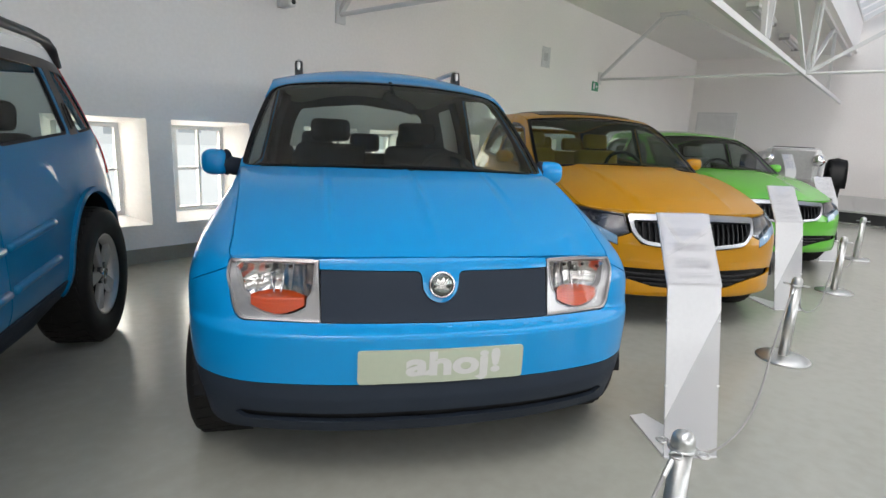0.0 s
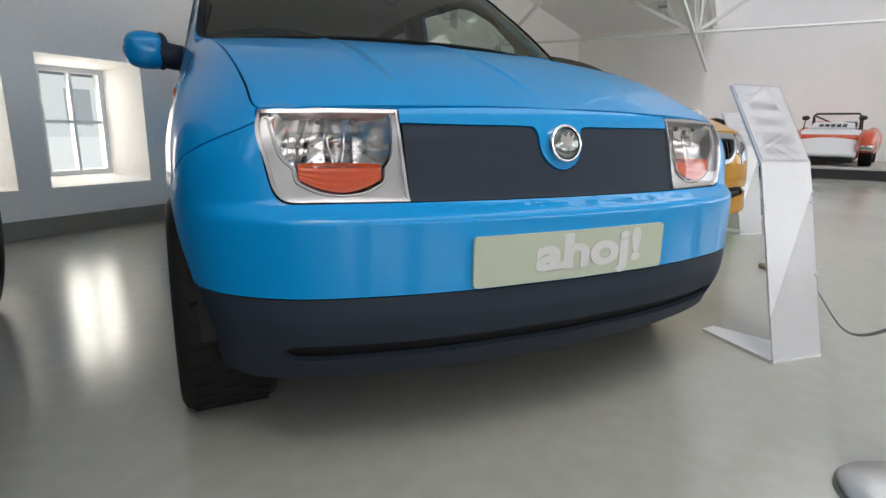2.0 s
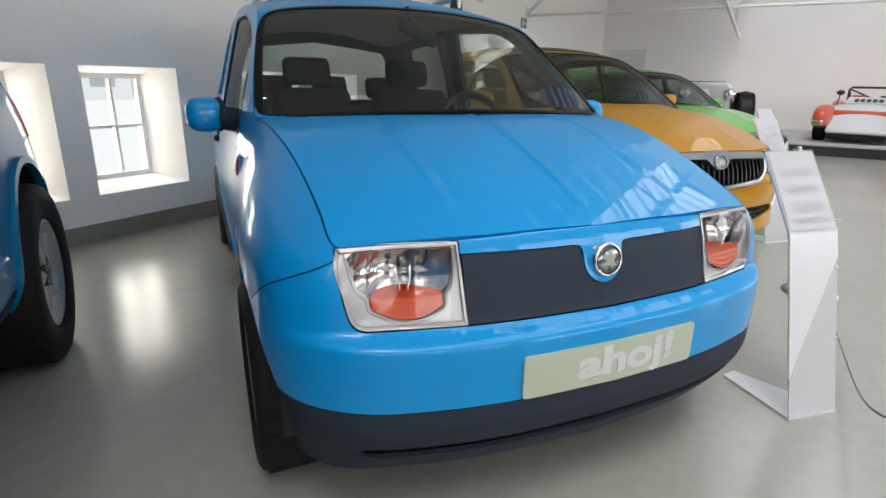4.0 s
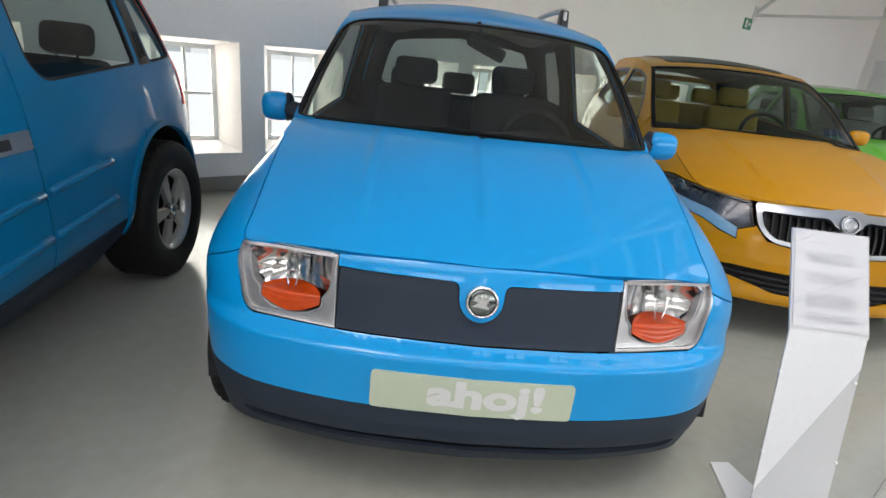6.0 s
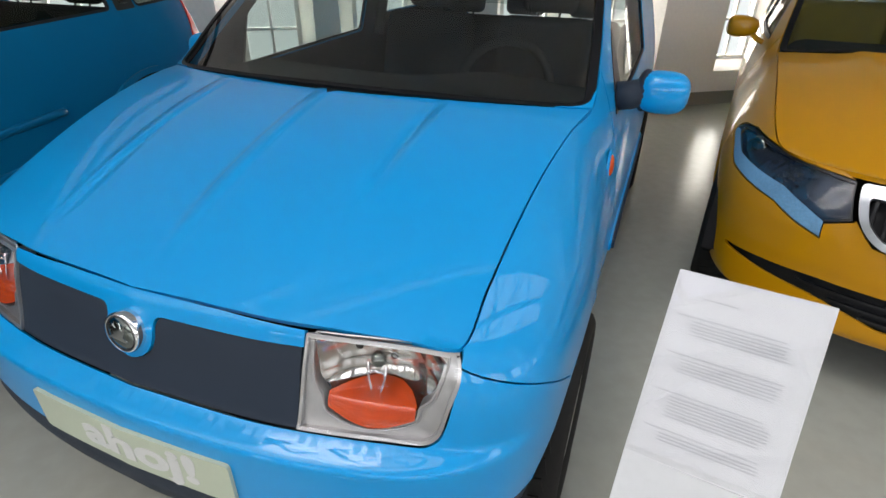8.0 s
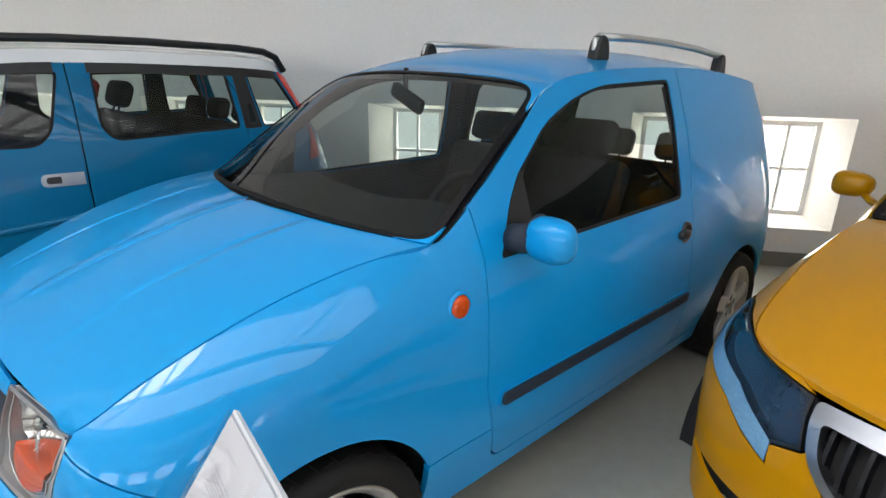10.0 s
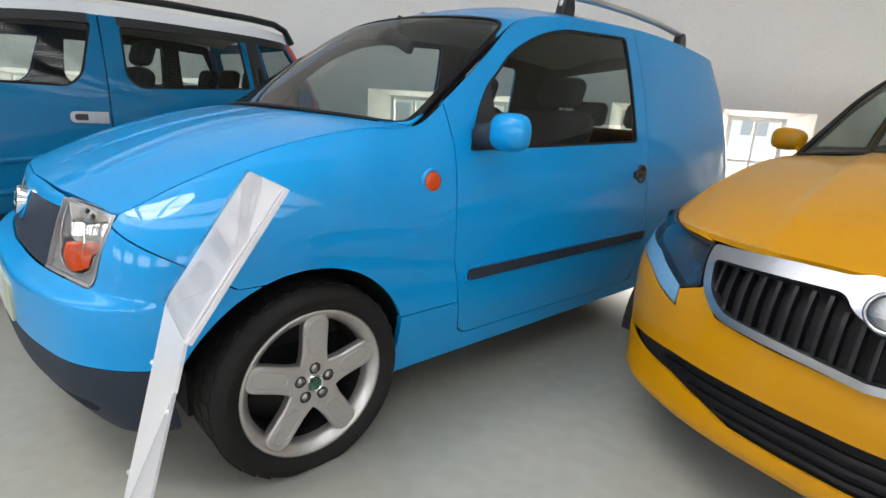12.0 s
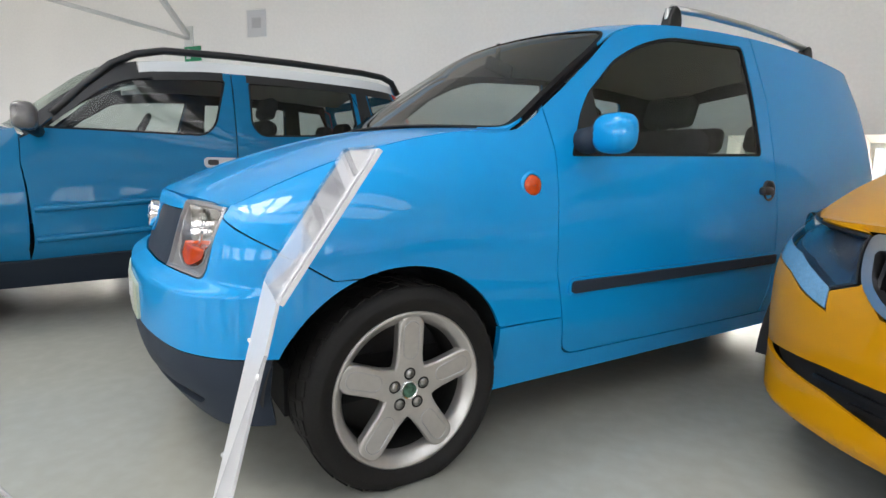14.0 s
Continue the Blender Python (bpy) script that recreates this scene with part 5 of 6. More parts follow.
    panel("bonnet", [offset_loop(loop, .003, .03)], hood, DEEP_BLUE, car, .06, thick=.02)

    def screen(p):
        a, b = p[:, 0], p[:, 1]
        ee, ze = B.c1(8 + 2.6 * b), B.zt(8 + 2.6 * b)[:, 0]
        u = 1 - a ** 2
        return np.c_[a * ee[:, 0], ee[:, 1] - .11 * u, ze + .045 * u]
    panel("windscreen", [np.array([(-1, 0), (1, 0), (1, 1), (-1, 1)])], screen, AUTO_GLASS, car, .08, thick=0)

    def roof(p):
        k = np.maximum(10.6, np.interp(p[:, 1], B.c1(B.kk)[:, 1][B.kk < 17], B.kk[B.kk < 17]))
        return np.c_[p, B.zt(k)[:, 0] + .05 * (1 - np.minimum(1, np.abs(p[:, 0]) / B.c1(k)[:, 0]) ** 2.2)]
    re = B.c1(np.linspace(10.6, 17, 40))
    lp = np.vstack([[(x, .25 - .11 * (1 - (x / .72) ** 2)) for x in np.linspace(-.71, .71, 12)], re[2:], (re * (-1, 1))[::-1][:-2]])
    panel("roof", [lp], roof, CAR_WHITE, car, .07, thick=.01, label="white roof panel")
    panel("roof_lining", [lp], lambda p: roof(p) - (0, 0, .035), LINING, car, .12, thick=0)
    for sg in (1, -1):
        e = B.sk(15.7)
        hatch = np.array([(e + .004, .42), (e + .004, 1.425), (B.sk(17.5), 1.425), (B.sk(19), 1.425), (B.sk(19), .42)])
        hole = rounded(np.array([(B.sk(16.5), 1.02), (B.sk(16.4), 1.36), (B.sk(19), 1.36), (B.sk(19), 1.02)]), [.04, .04, 0, 0])
        tg = panel("tailgate", [np.vstack([hatch[:-1], hole[::-1], hatch[-1:]])], skin, DEEP_BLUE, car, .06, sign=sg)
        panel("rear_window", [hole], skin, AUTO_GLASS, tg, .08, lift=-.006, thick=0, sign=sg)
        bp = np.array([(B.sk(14.9), .30), (B.sk(14.95), .42), (B.sk(19), .42), (B.sk(19), .30)])
        panel("rear_bumper", [bp], skin, SLATE, car, .06, lift=.02, thick=.04, sign=sg)
    nose = np.array([(0, .36), (B.sk(4.15), .38), (B.sk(4.15), .9), (B.sk(3), .885), (0, .85)])
    for sg in (1, -1):
        panel("front_bumper", [nose], skin, DEEP_BLUE, car, .07, sign=sg)
    part("underbody", box(boxed(-.62, -1.75, .17, .62, 1.9, .40), -.78, -.5, .28, .78, 1.2, .42), SEAM, car)
    part("dashboard", soft_block(bmesh.new(), (0, -.22, .88), (1.40, .50, .26), .08), DASH, car, smooth=True)
    steering_wheel(car, (.36, .10, .99), .18, 28)
    for sx in (-.36, .36):
        seat(car, sx, .48, .56, RED_SEAT if sx < 0 else CLOTH, 1.0)
    seat(car, 0, 1.28, .50, CLOTH, .90, 1.25, 14, "rear_bench")
    return car


MIRROR_GREY = material("mirror_grey", (0.13, 0.12, 0.115), 0.28, 0.3, vary=0.1, coat=.5)
RED_SEAT = material("red_cloth", (0.42, 0.03, 0.02), 0.8, vary=0.1, grain=250, bump=0.0008)
offroader()


# ---- hatchbacks with a chrome-framed grille ----
def hatchback(name, label, color, seats, place, detail=True):
    car = thing(name, label, "car", place)
    c0 = [(0, -.012), (.27, .010), (.47, .065), (.62, .145), (.73, .265), (.79, .42), (.815, .60), (.82, .8), (.82, 1.0), (.82, 1.18),
          (.82, 1.4), (.82, 1.65), (.82, 1.9), (.82, 2.2), (.82, 2.7), (.815, 3.1), (.80, 3.4), (.75, 3.62), (.62, 3.72), (.4, 3.77), (0, 3.79)]
    c1 = [(0, .075), (.25, .10), (.42, .145), (.55, .21), (.635, .31), (.662, .43), (.675, .6), (.682, .8), (.687, 1.0), (.69, 1.19),
          (.672, 1.4), (.638, 1.66), (.60, 1.93), (.61, 2.2), (.61, 2.7), (.60, 3.1), (.57, 3.32), (.52, 3.42), (.42, 3.46), (.3, 3.48), (0, 3.5)]

    def hood_z(x, y):
        yf = .075 + .22 * (np.abs(x) / .635) ** 2.2
        b = np.clip((y - yf) / (1.19 - yf), 0, 1)
        xe = .63 + .06 * b
        z = .728 + .012 * (x / .63) ** 2 + .182 * (1 - (1 - b) ** 1.9) + (.01 + .045 * b) * (1 - np.minimum(1, np.abs(x / xe)) ** 2.4)
        f = np.clip(b / .15, 0, 1) * np.clip((1 - b) / .1, 0, 1)
        u = (np.abs(x) - .30 - .12 * b) / .05
        z = z + f * .016 / (1 + np.exp(7 * u)) + f * .006 * np.exp(-(u - .3) ** 2)
        return z
    zt = [float(hood_z(np.array(x), np.array(y))) for x, y in c1[:10]] + [1.045, 1.20, 1.315, 1.36, 1.375, 1.35, 1.31, 1.28, 1.27, 1.27, 1.27]
    front = [(.12, .10), (.18, .055), (.222, .024), (.252, .002), (.30, .008), (.38, .018), (.45, .012), (.55, .02), (.62, .04), (.68, .07), (.72, .105), (.76, .13), (.9, .2)]
    side = [(.15, .07), (.22, .035), (.32, .012), (.48, .004), (.6, 0), (.72, .008), (.85, .03), (.92, .05), (1.05, .085), (1.36, .18), (1.45, .21)]
    tail = [(.2, .02), (.4, 0), (.8, .02), (1.0, .08), (1.35, .28)]
    B = Body(c0, c1, zt, front, side, corner=(2.8, 5.2), tail=tail)
    skin = B.skin
    mirrored = lambda l: (np.array(l) * (-1, 1))[::-1]
    HF, HR, R = .70, 3.05, .285
    # lamp, grille and lower intake outlines
    lampR = np.vstack([B.X([(.425, .718), (.53, .728)]), B.Y([(.38, .744), (.47, .752), (.555, .743), (.585, .727), (.578, .708)]), B.Y([(.47, .681), (.37, .641)]), B.X([(.62, .598), (.55, .562), (.475, .536), (.478, .585), (.41, .612)])])
    frame = rounded(B.X([(-.41, .717), (-.2, .729), (-.085, .731), (-.055, .742), (.055, .742), (.085, .731), (.2, .729), (.41, .717), (.395, .615), (.335, .552), (0, .520), (-.335, .552), (-.395, .615)]),
                    [.02, 0, .03, .03, .03, .03, 0, .02, .04, .05, 0, .05, .04])
    hole = rounded(B.X([(-.385, .685), (-.085, .694), (-.06, .665), (0, .637), (.06, .665), (.085, .694), (.385, .685), (.372, .620), (.322, .570), (0, .540), (-.322, .570), (-.372, .620)]),
                   [.015, .03, .03, .06, .03, .03, .015, .03, .04, 0, .04, .03])
    half = [(.722, .377), (.60, .393), (.45, .402), (.25, .400), (.12, .396)]
    under = [(.12, .284), (.25, .290), (.33, .312), (.45, .338), (.60, .352), (.715, .364)]
    intake = rounded(B.X([(-x, z) for x, z in half] + half[::-1] + under[::-1] + [(-x, z) for x, z in under]), [.012] + [0] * 8 + [.012, .012] + [0] * 4 + [0, 0] + [0] * 4 + [.012])
    fa0 = arch_loop(B, HF, .27, .36, 180 - 14, 105, 16)
    right = np.vstack([B.Y([(.38, .255), (.350, .285)]), fa0, B.Y([(.594, .700), (.476, .678), (.376, .637)]), B.X([(.62, .595), (.55, .558), (.47, .531), (.474, .581), (.405, .608)]), B.X([(.40, .615), (.342, .549), (.2, .529), (0, .517)])])
    bottom = B.X([(0, .226), (.4, .229), (.62, .240)])
    loop = np.vstack([bottom, right, mirrored(right)[1:], mirrored(bottom)[:-1]])
    bp = panel("bumper", [loop, intake], skin, color, car, .03 if detail else .05, res_v=.02 if detail else .04)
    inn = panel("lower_grille", [offset_loop(intake, -.012)], skin, SEAM, bp, .05, thick=0, lift=-.03)
    for z in (.308, .336, .366):
        w = .24 + (z - .29) * 3.4
        sl = B.X([(-w, z - .005), (0, z - .013), (w, z - .005), (w, z + .004), (0, z - .002), (-w, z + .004)])
        panel("grille_slat", [sl], skin, GRILLE_BLACK, inn, .06, lift=-.012, thick=.016)
    gr = panel("grille_frame", [frame, hole], skin, SATIN_CHROME, car, .02, lift=.012, thick=.03, label="satin chrome grille frame")
    panel("grille_back", [offset_loop(hole, -.01)], skin, SEAM, gr, .05, thick=0, lift=-.03)
    for i in range(-10, 11):
        x = i * .0365
        zb = .540 + .03 * (abs(x) / .33) ** 2
        ztp = .686 if abs(x) > .1 else .634 + .04 * (abs(x) / .1)
        sl = B.X([(x - .0045, zb), (x + .0045, zb), (x + .0045, ztp), (x - .0045, ztp)])
        panel("grille_bar", [sl], skin, GRILLE_BLACK, gr, .04, lift=-.004, thick=.025)
    nose = skin(np.array([[0, .688]]))[0]
    at = Matrix.Translation((0, nose[1] - .020, .686)) @ Matrix.Rotation(radians(90 - 20), 4, "X")
    bd = part("badge", turned(bmesh.new(), [(.001, .006), (.034, .004), (.036, .002), (.039, .007), (.045, .006), (.047, -.02)], 36, at, close=True), SATIN_CHROME, car, "round silver badge", smooth=True)
    part("badge_ring", tube_ring(bmesh.new(), (0, 0, .0045), .0365, .0018, at), TRIM_BLACK, bd)
    part("badge_mark", prism(bmesh.new(), [(-.026, -.014), (.026, -.014), (.012, -.006), (.018, .004), (.024, .016), (.010, .004), (.006, .022), (-.002, .008), (-.012, .022), (-.010, .006), (-.024, .012), (-.012, -.002), (-.026, -.002), (-.010, -.008)], .0012, at @ Matrix.Translation((0, 0, .0052))), LAMP_FRAME, bd)
    # bonnet
    ed = B.c1(np.linspace(0, 9, 60))
    lp = np.vstack([ed, [(x, 1.19 - .14 * (1 - (x / .69) ** 2)) for x in np.linspace(.67, -.67, 20)], (ed * (-1, 1))[::-1][:-1]])
    panel("bonnet", [offset_loop(lp, .002, .02)], lambda p: np.c_[p, hood_z(p[:, 0], p[:, 1])], color, car, .026 if detail else .05, thick=.015)

    def screen(p):
        a, b = p[:, 0] / .66, p[:, 1] / .85
        e, ze = B.c1(9 + 3 * b), B.zt(9 + 3 * b)[:, 0]
        u = 1 - a ** 2
        return np.c_[a * (e[:, 0] - .004), e[:, 1] - u * (.142 - .03 * b), ze + u * (.052 - .016 * b)]
    ws = rounded([(-.66, 0), (.66, 0), (.66, .85), (-.66, .85)], .06)
    panel("windscreen_surround", [ws, offset_loop(ws, .025)], screen, FRIT, car, .04, lift=.003, thick=.008)
    panel("windscreen", [offset_loop(ws, .02)], screen, HATCH_GLASS, car, .06, thick=0)
    panel("cowl", [np.array([(-.66, -.07), (.66, -.07), (.66, .03), (-.66, .03)])], screen, TRIM_BLACK, car, .05, lift=-.006)

    def roof(p):
        k = np.maximum(12, np.interp(p[:, 1], B.c1(B.kk)[:, 1][B.kk < 18], B.kk[B.kk < 18]))
        return np.c_[p, B.zt(k)[:, 0] + (.036 + .016 * np.clip((p[:, 1] - 1.8) / .5, 0, 1)) * (1 - np.minimum(1, np.abs(p[:, 0]) / B.c1(k)[:, 0]) ** 2.2)]
    re = B.c1(np.linspace(12, 17.8, 40))
    rl = np.vstack([[(x, 1.93 - .112 * (1 - (x / .6) ** 2) + .003) for x in np.linspace(-.595, .595, 16)], re[1:], (re * (-1, 1))[::-1][:-1]])
    panel("roof", [rl], roof, color, car, .05)
    panel("roof_lining", [rl], lambda p: roof(p) - (0, 0, .03), LINING, car, .1, thick=0)
    if detail:
        gl = rounded([(-.45, 2.02), (.45, 2.02), (.45, 2.9), (-.45, 2.9)], .06)
        panel("roof_glass", [gl], roof, TRIM_BLACK, car, .06, lift=.006, thick=.008, label="black glass roof panel")
    for sg in (1, -1):
        lamp = panel("headlamp", [lampR, offset_loop(lampR, .006)], skin, TRIM_BLACK, car, .03, lift=.0, sign=sg, label="long swept-back headlamp with a bluish edge")
        panel("lamp_bowl", [lampR], skin, LAMP_DARK, lamp, .04, lift=-.02, thick=0, sign=sg)
        film = np.vstack([B.Y([(.575, .722), (.54, .722), (.47, .706), (.39, .682)]), B.X([(.60, .650), (.53, .615), (.477, .588), (.475, .540), (.55, .566), (.618, .600)]), B.Y([(.368, .644), (.467, .683), (.570, .709)])])
        panel("lamp_strip", [film], skin, LAMP_BLUE, lamp, .025, lift=.002, thick=.004, sign=sg, label="pale blue daytime-light strip")
        ln = panel("lamp_glass", [lampR], skin, LENS, lamp, .04, lift=.004, thick=0, sign=sg)
        ln.visible_shadow = False
        pj = skin(np.array([[B.sy(.375, .707), .707]]))[0]
        pm = Matrix.Translation((sg * pj[0], pj[1], .707)) @ Matrix.Rotation(radians(90), 4, "X") @ Matrix.Rotation(radians(sg * 42), 4, "Y")
        part("projector", turned(bmesh.new(), [(.001, -.004), (.016, -.007), (.021, -.012), (.024, -.003), (.027, -.003), (.029, -.016)], 24, pm @ Matrix.Scale(1.35, 4) @ Matrix.Translation((0, 0, -.008)), close=True), BADGE_DARK, lamp, smooth=True)
        fa = arch_loop(B, HF, .27, .36, 103, 6, 26)
        wing = np.vstack([B.X([(.43, .722), (.53, .7315)])[:1] * [1, 1], B.top(2.3, 9, 40, .002), B.top(9.1, 9.55, 5, .004), B.Y([(1.30, .95), (1.27, .7), (1.27, .5), (1.29, .25), (1.06, .25)]), fa[::-1], B.Y([(.598, .703), (.592, .735), (.560, .750), (.47, .759), (.39, .751)]), B.X([(.53, .7315)])])
        panel("front_wing", [wing], skin, color, car, .028 if detail else .05, sign=sg)
        win = rounded(B.Y([(1.42, .945), (1.60, 1.11), (1.82, 1.235), (2.05, 1.285), (2.28, 1.295), (2.28, .945)]), [.02, .04, .05, .05, .03, .03])
        win2 = rounded(B.Y([(2.35, 1.295), (2.9, 1.28), (3.08, 1.22), (3.12, .98), (2.35, .95)]), [.03, .04, .05, .04, .03])
        door = np.vstack([B.Y([(1.307, .95)]), B.top(9.6, 13.2, 24, .002), B.Y([(2.31, 1.1), (2.31, .25), (1.297, .25), (1.277, .5), (1.277, .7)])])
        dr = panel("front_door", [door, win], skin, color, car, .04, sign=sg)
        e = B.sk(17.5)
        quarter = np.vstack([B.Y([(2.316, .25), (2.316, 1.1)]), B.top(13.22, 17.5, 26, .002), [(e, 1.0), (e, .6), (e, .3)], arch_loop(B, HR, .27, .36, 6, 174, 30)])
        panel("rear_quarter", [quarter, win2], skin, color, car, .05, sign=sg)
        for w, pr in ((win, dr), (win2, car)):
            panel("side_glass", [offset_loop(w, .008)], skin, AUTO_GLASS, pr, .06, lift=-.008, thick=0, sign=sg)
            panel("window_rubber", [w, offset_loop(w, .018)], skin, TRIM_BLACK, pr, .05, lift=-.002, thick=.01, sign=sg)
        hatch = np.array([(e + .003, .3), (e + .003, 1.27), (B.sk(18.5), 1.265), (B.sk(20), 1.265), (B.sk(20), .3)])
        rw = rounded(np.array([(B.sk(17.9), .95), (B.sk(17.9), 1.22), (B.sk(20), 1.22), (B.sk(20), .95)]), [.04, .04, 0, 0])
        tg = panel("tailgate", [np.vstack([hatch[:-1], rw[::-1], hatch[-1:]])], skin, color, car, .06, sign=sg)
        panel("rear_window", [rw], skin, AUTO_GLASS, tg, .08, lift=-.006, thick=0, sign=sg)
        sill = B.Y([(1.06, .17), (1.06, .245), (2.68, .245), (2.68, .17)])
        panel("sill", [sill], skin, color, car, .05, sign=sg, thick=.02)
        inn2 = np.vstack([B.top(5.5, 17.4, 60, .03), B.Y([(3.45, .35)]), arch_loop(B, HR, .27, .38, 15, 165, 20), B.Y([(2.6, .28), (1.1, .28)]), arch_loop(B, HF, .27, .38, 10, 100, 14)])
        panel("inner_lining", [inn2, win, win2], skin, SEAM, car, .08, lift=-.024, thick=0, sign=sg)
        liner(car, HF, .27, .375, .45, .79, sg)
        liner(car, HR, .27, .375, .45, .79, sg)
        wheel(car, Matrix.Translation((sg * .700, HF, .275)) @ Matrix.Rotation(.4, 4, "X"), R, .225, .19, side=sg, style="split")
        wheel(car, Matrix.Translation((sg * .700, HR, .275)), R, .225, .19, side=sg, style="split")
        bm = bmesh.new()
        ball(bm, (0, 0, 0), (1, 1, 1), 22)
        for v in bm.verts:
            f = lambda c, ex: math.copysign(abs(c) ** ex, c)
            x, y, z = v.co
            v.co = Vector((sg * (.862 + .076 * f(x, .75)), 1.575 + (.06 if y < 0 else .03) * f(y, .8), .985 + .052 * f(z, .7) * (1 + .15 * x)))
        dm = part("door_mirror", bm, color, dr, smooth=True)
        part("mirror_foot", sweep(bmesh.new(), [(sg * .735, 1.51, .915), (sg * .78, 1.54, .93), (sg * .82, 1.56, .96)], .02, 8, .6), color, dm, smooth=True)
    part("underbody", box(box(boxed(-.66, .35, .18, .66, 3.6, .30), -.42, .30, .30, .42, 1.0, .50), -.62, 1.2, .30, .62, 3.5, .38), SEAM, car)
    part("dashboard", soft_block(bmesh.new(), (0, 1.52, .82), (1.28, .50, .22), .08), DASH, car, smooth=True)
    steering_wheel(car, (.34, 1.82, .90), .18, 28)
    for sx in (-.34, .34):
        seat(car, sx, 2.12, .46, seats)
    seat(car, 0, 2.95, .46, seats, .92, 1.1, 16, "rear_bench")
    return car


LAMP_DARK = material("lamp_dark", (0.02, 0.03, 0.05), 0.2, vary=0.2, coat=1.0)
LAMP_BLUE = material("lamp_blue_film", (0.16, 0.33, 0.52), 0.25, vary=0.12, grain=120, coat=.6)
hatchback("hatchback", "amber-yellow hatchback with a chrome-framed black grille", YELLOW, YELLOW_CLOTH, pose(1.877, 1.252, 0, 0, 0, -6))
hatchback("hatchback", "bright green hatchback with a chrome-framed black grille", GREEN, GREY_CLOTH, pose(3.83, 2.58, 0, 0, 0, -14) @ Matrix.Diagonal((1.02, 1.12, .94, 1)), False)


# ---- outdoors, seen through the windows, all self-lit ----
solid("backdrop_sky", boxed(-40, 26.0, -6, 45, 26.2, 24), SKY_GLOW, "white overcast sky beyond the yard", "sky", ROOM, kind="structure")
solid("backdrop_yard", boxed(-40, 14.0, -6, 45, 14.2, .35), SKY_GLOW, "self-lit pale yard backdrop outside", "backdrop", ROOM, kind="structure")
PANE_GLOW = glow("self_lit_panes_distance", (0.64, 0.69, 0.73), 0.75)
EAVES_GLOW = glow("self_lit_eaves_distance", (0.42, 0.46, 0.50), 0.45)


# walls, roof, eaves and panes all glow; no lamp lights the building
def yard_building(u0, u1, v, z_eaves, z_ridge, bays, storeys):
    t = thing("yard_building", "self-lit pale plastered building across the yard with a grey roof", "building", ROOM, kind="structure")
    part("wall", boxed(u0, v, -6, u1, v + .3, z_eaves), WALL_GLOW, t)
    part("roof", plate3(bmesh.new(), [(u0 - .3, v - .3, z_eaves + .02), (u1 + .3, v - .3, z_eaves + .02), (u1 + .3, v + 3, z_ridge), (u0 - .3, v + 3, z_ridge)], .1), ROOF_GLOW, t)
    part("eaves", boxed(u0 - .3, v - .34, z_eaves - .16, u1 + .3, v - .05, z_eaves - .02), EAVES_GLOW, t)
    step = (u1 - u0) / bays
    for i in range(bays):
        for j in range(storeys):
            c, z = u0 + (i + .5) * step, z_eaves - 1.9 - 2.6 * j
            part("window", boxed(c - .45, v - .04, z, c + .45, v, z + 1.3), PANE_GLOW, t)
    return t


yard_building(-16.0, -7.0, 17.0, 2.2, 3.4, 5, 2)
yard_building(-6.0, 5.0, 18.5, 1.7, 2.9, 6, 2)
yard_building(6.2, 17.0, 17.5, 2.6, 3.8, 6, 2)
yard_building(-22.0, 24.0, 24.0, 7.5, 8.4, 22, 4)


# ---- roof steelwork ----
def roof_truss(uu, first=None):
    m = ROOM @ Matrix.Translation((uu, 0, 0))
    if first:
        return copy_thing(first, m)
    t = thing("roof_truss", "white-painted slender steel roof truss under the ceiling", "truss", m, "roof trusses")
    R = .022
    part("tie_rod", rod(bmesh.new(), (0, 0, 2.27), (0, V1, 2.27), R, 8), WHITE_STEEL, t)
    for s in (0, 1):
        v = (lambda x: x) if s == 0 else (lambda x: V1 - x if x > -2 else -10.54 - x)
        part("strut", beam(bmesh.new(), (0, v(0), 2.28), (0, v(-1.06), 3.27), .05, .05), WHITE_STEEL, t)
        part("top_plate", boxed(-.06, min(v(-1.0), v(-1.45)), 3.27, .06, max(v(-1.0), v(-1.45)), 3.318), WHITE_STEEL, t)
        part("diagonal", beam(bmesh.new(), (0, v(-1.4), 3.28), (0, v(-3.24), 2.27), .045, .045), WHITE_STEEL, t)
        part("wall_plate", boxed(-.06, min(v(0), v(-.02)), 2.18, .06, max(v(0), v(-.02)), 2.40), WHITE_STEEL, t)
        part("lantern_brace", beam(bmesh.new(), (0, v(-3.24), 2.27), (0, v(-6.4) if s == 0 else -4.14, 4.25), .05, .05), WHITE_STEEL, t)
        part("hanger", rod(bmesh.new(), (0, v(-3.3), 2.27), (0, v(-3.3), 3.34), .02, 8), WHITE_STEEL, t)
    return t


first_truss = roof_truss(-9.6)
for uu in (-3.55, 2.47, 8.53):
    roof_truss(uu, first_truss)


def lattice(v, first=None):
    t = thing("lattice_girder", "white steel lattice girder along the roof lantern", "girder", ROOM @ Matrix.Translation((0, v, 0)), "lattice girders")
    part("bottom_chord", beam(bmesh.new(), (U0, .03, 2.27), (U1, .03, 2.27), .045, .06), WHITE_STEEL, t)
    part("top_chord", beam(bmesh.new(), (U0, .03, 3.30), (U1, .03, 3.30), .08, .07), WHITE_STEEL, t)
    for c in (-9.6, -3.55, 2.47, 8.53):
        for a, b in ((.12, .12), (-.1, -2.3), (.2, 2.3), (-2.85, -2.85), (3.0, 2.6)):
            if c + b < U1:
                part("web_member", beam(bmesh.new(), (c + a, .03, 2.31), (c + b, .03, 3.27), .05, .05), WHITE_STEEL, t)
    return t


lattice(-3.25)
lattice(-7.29)


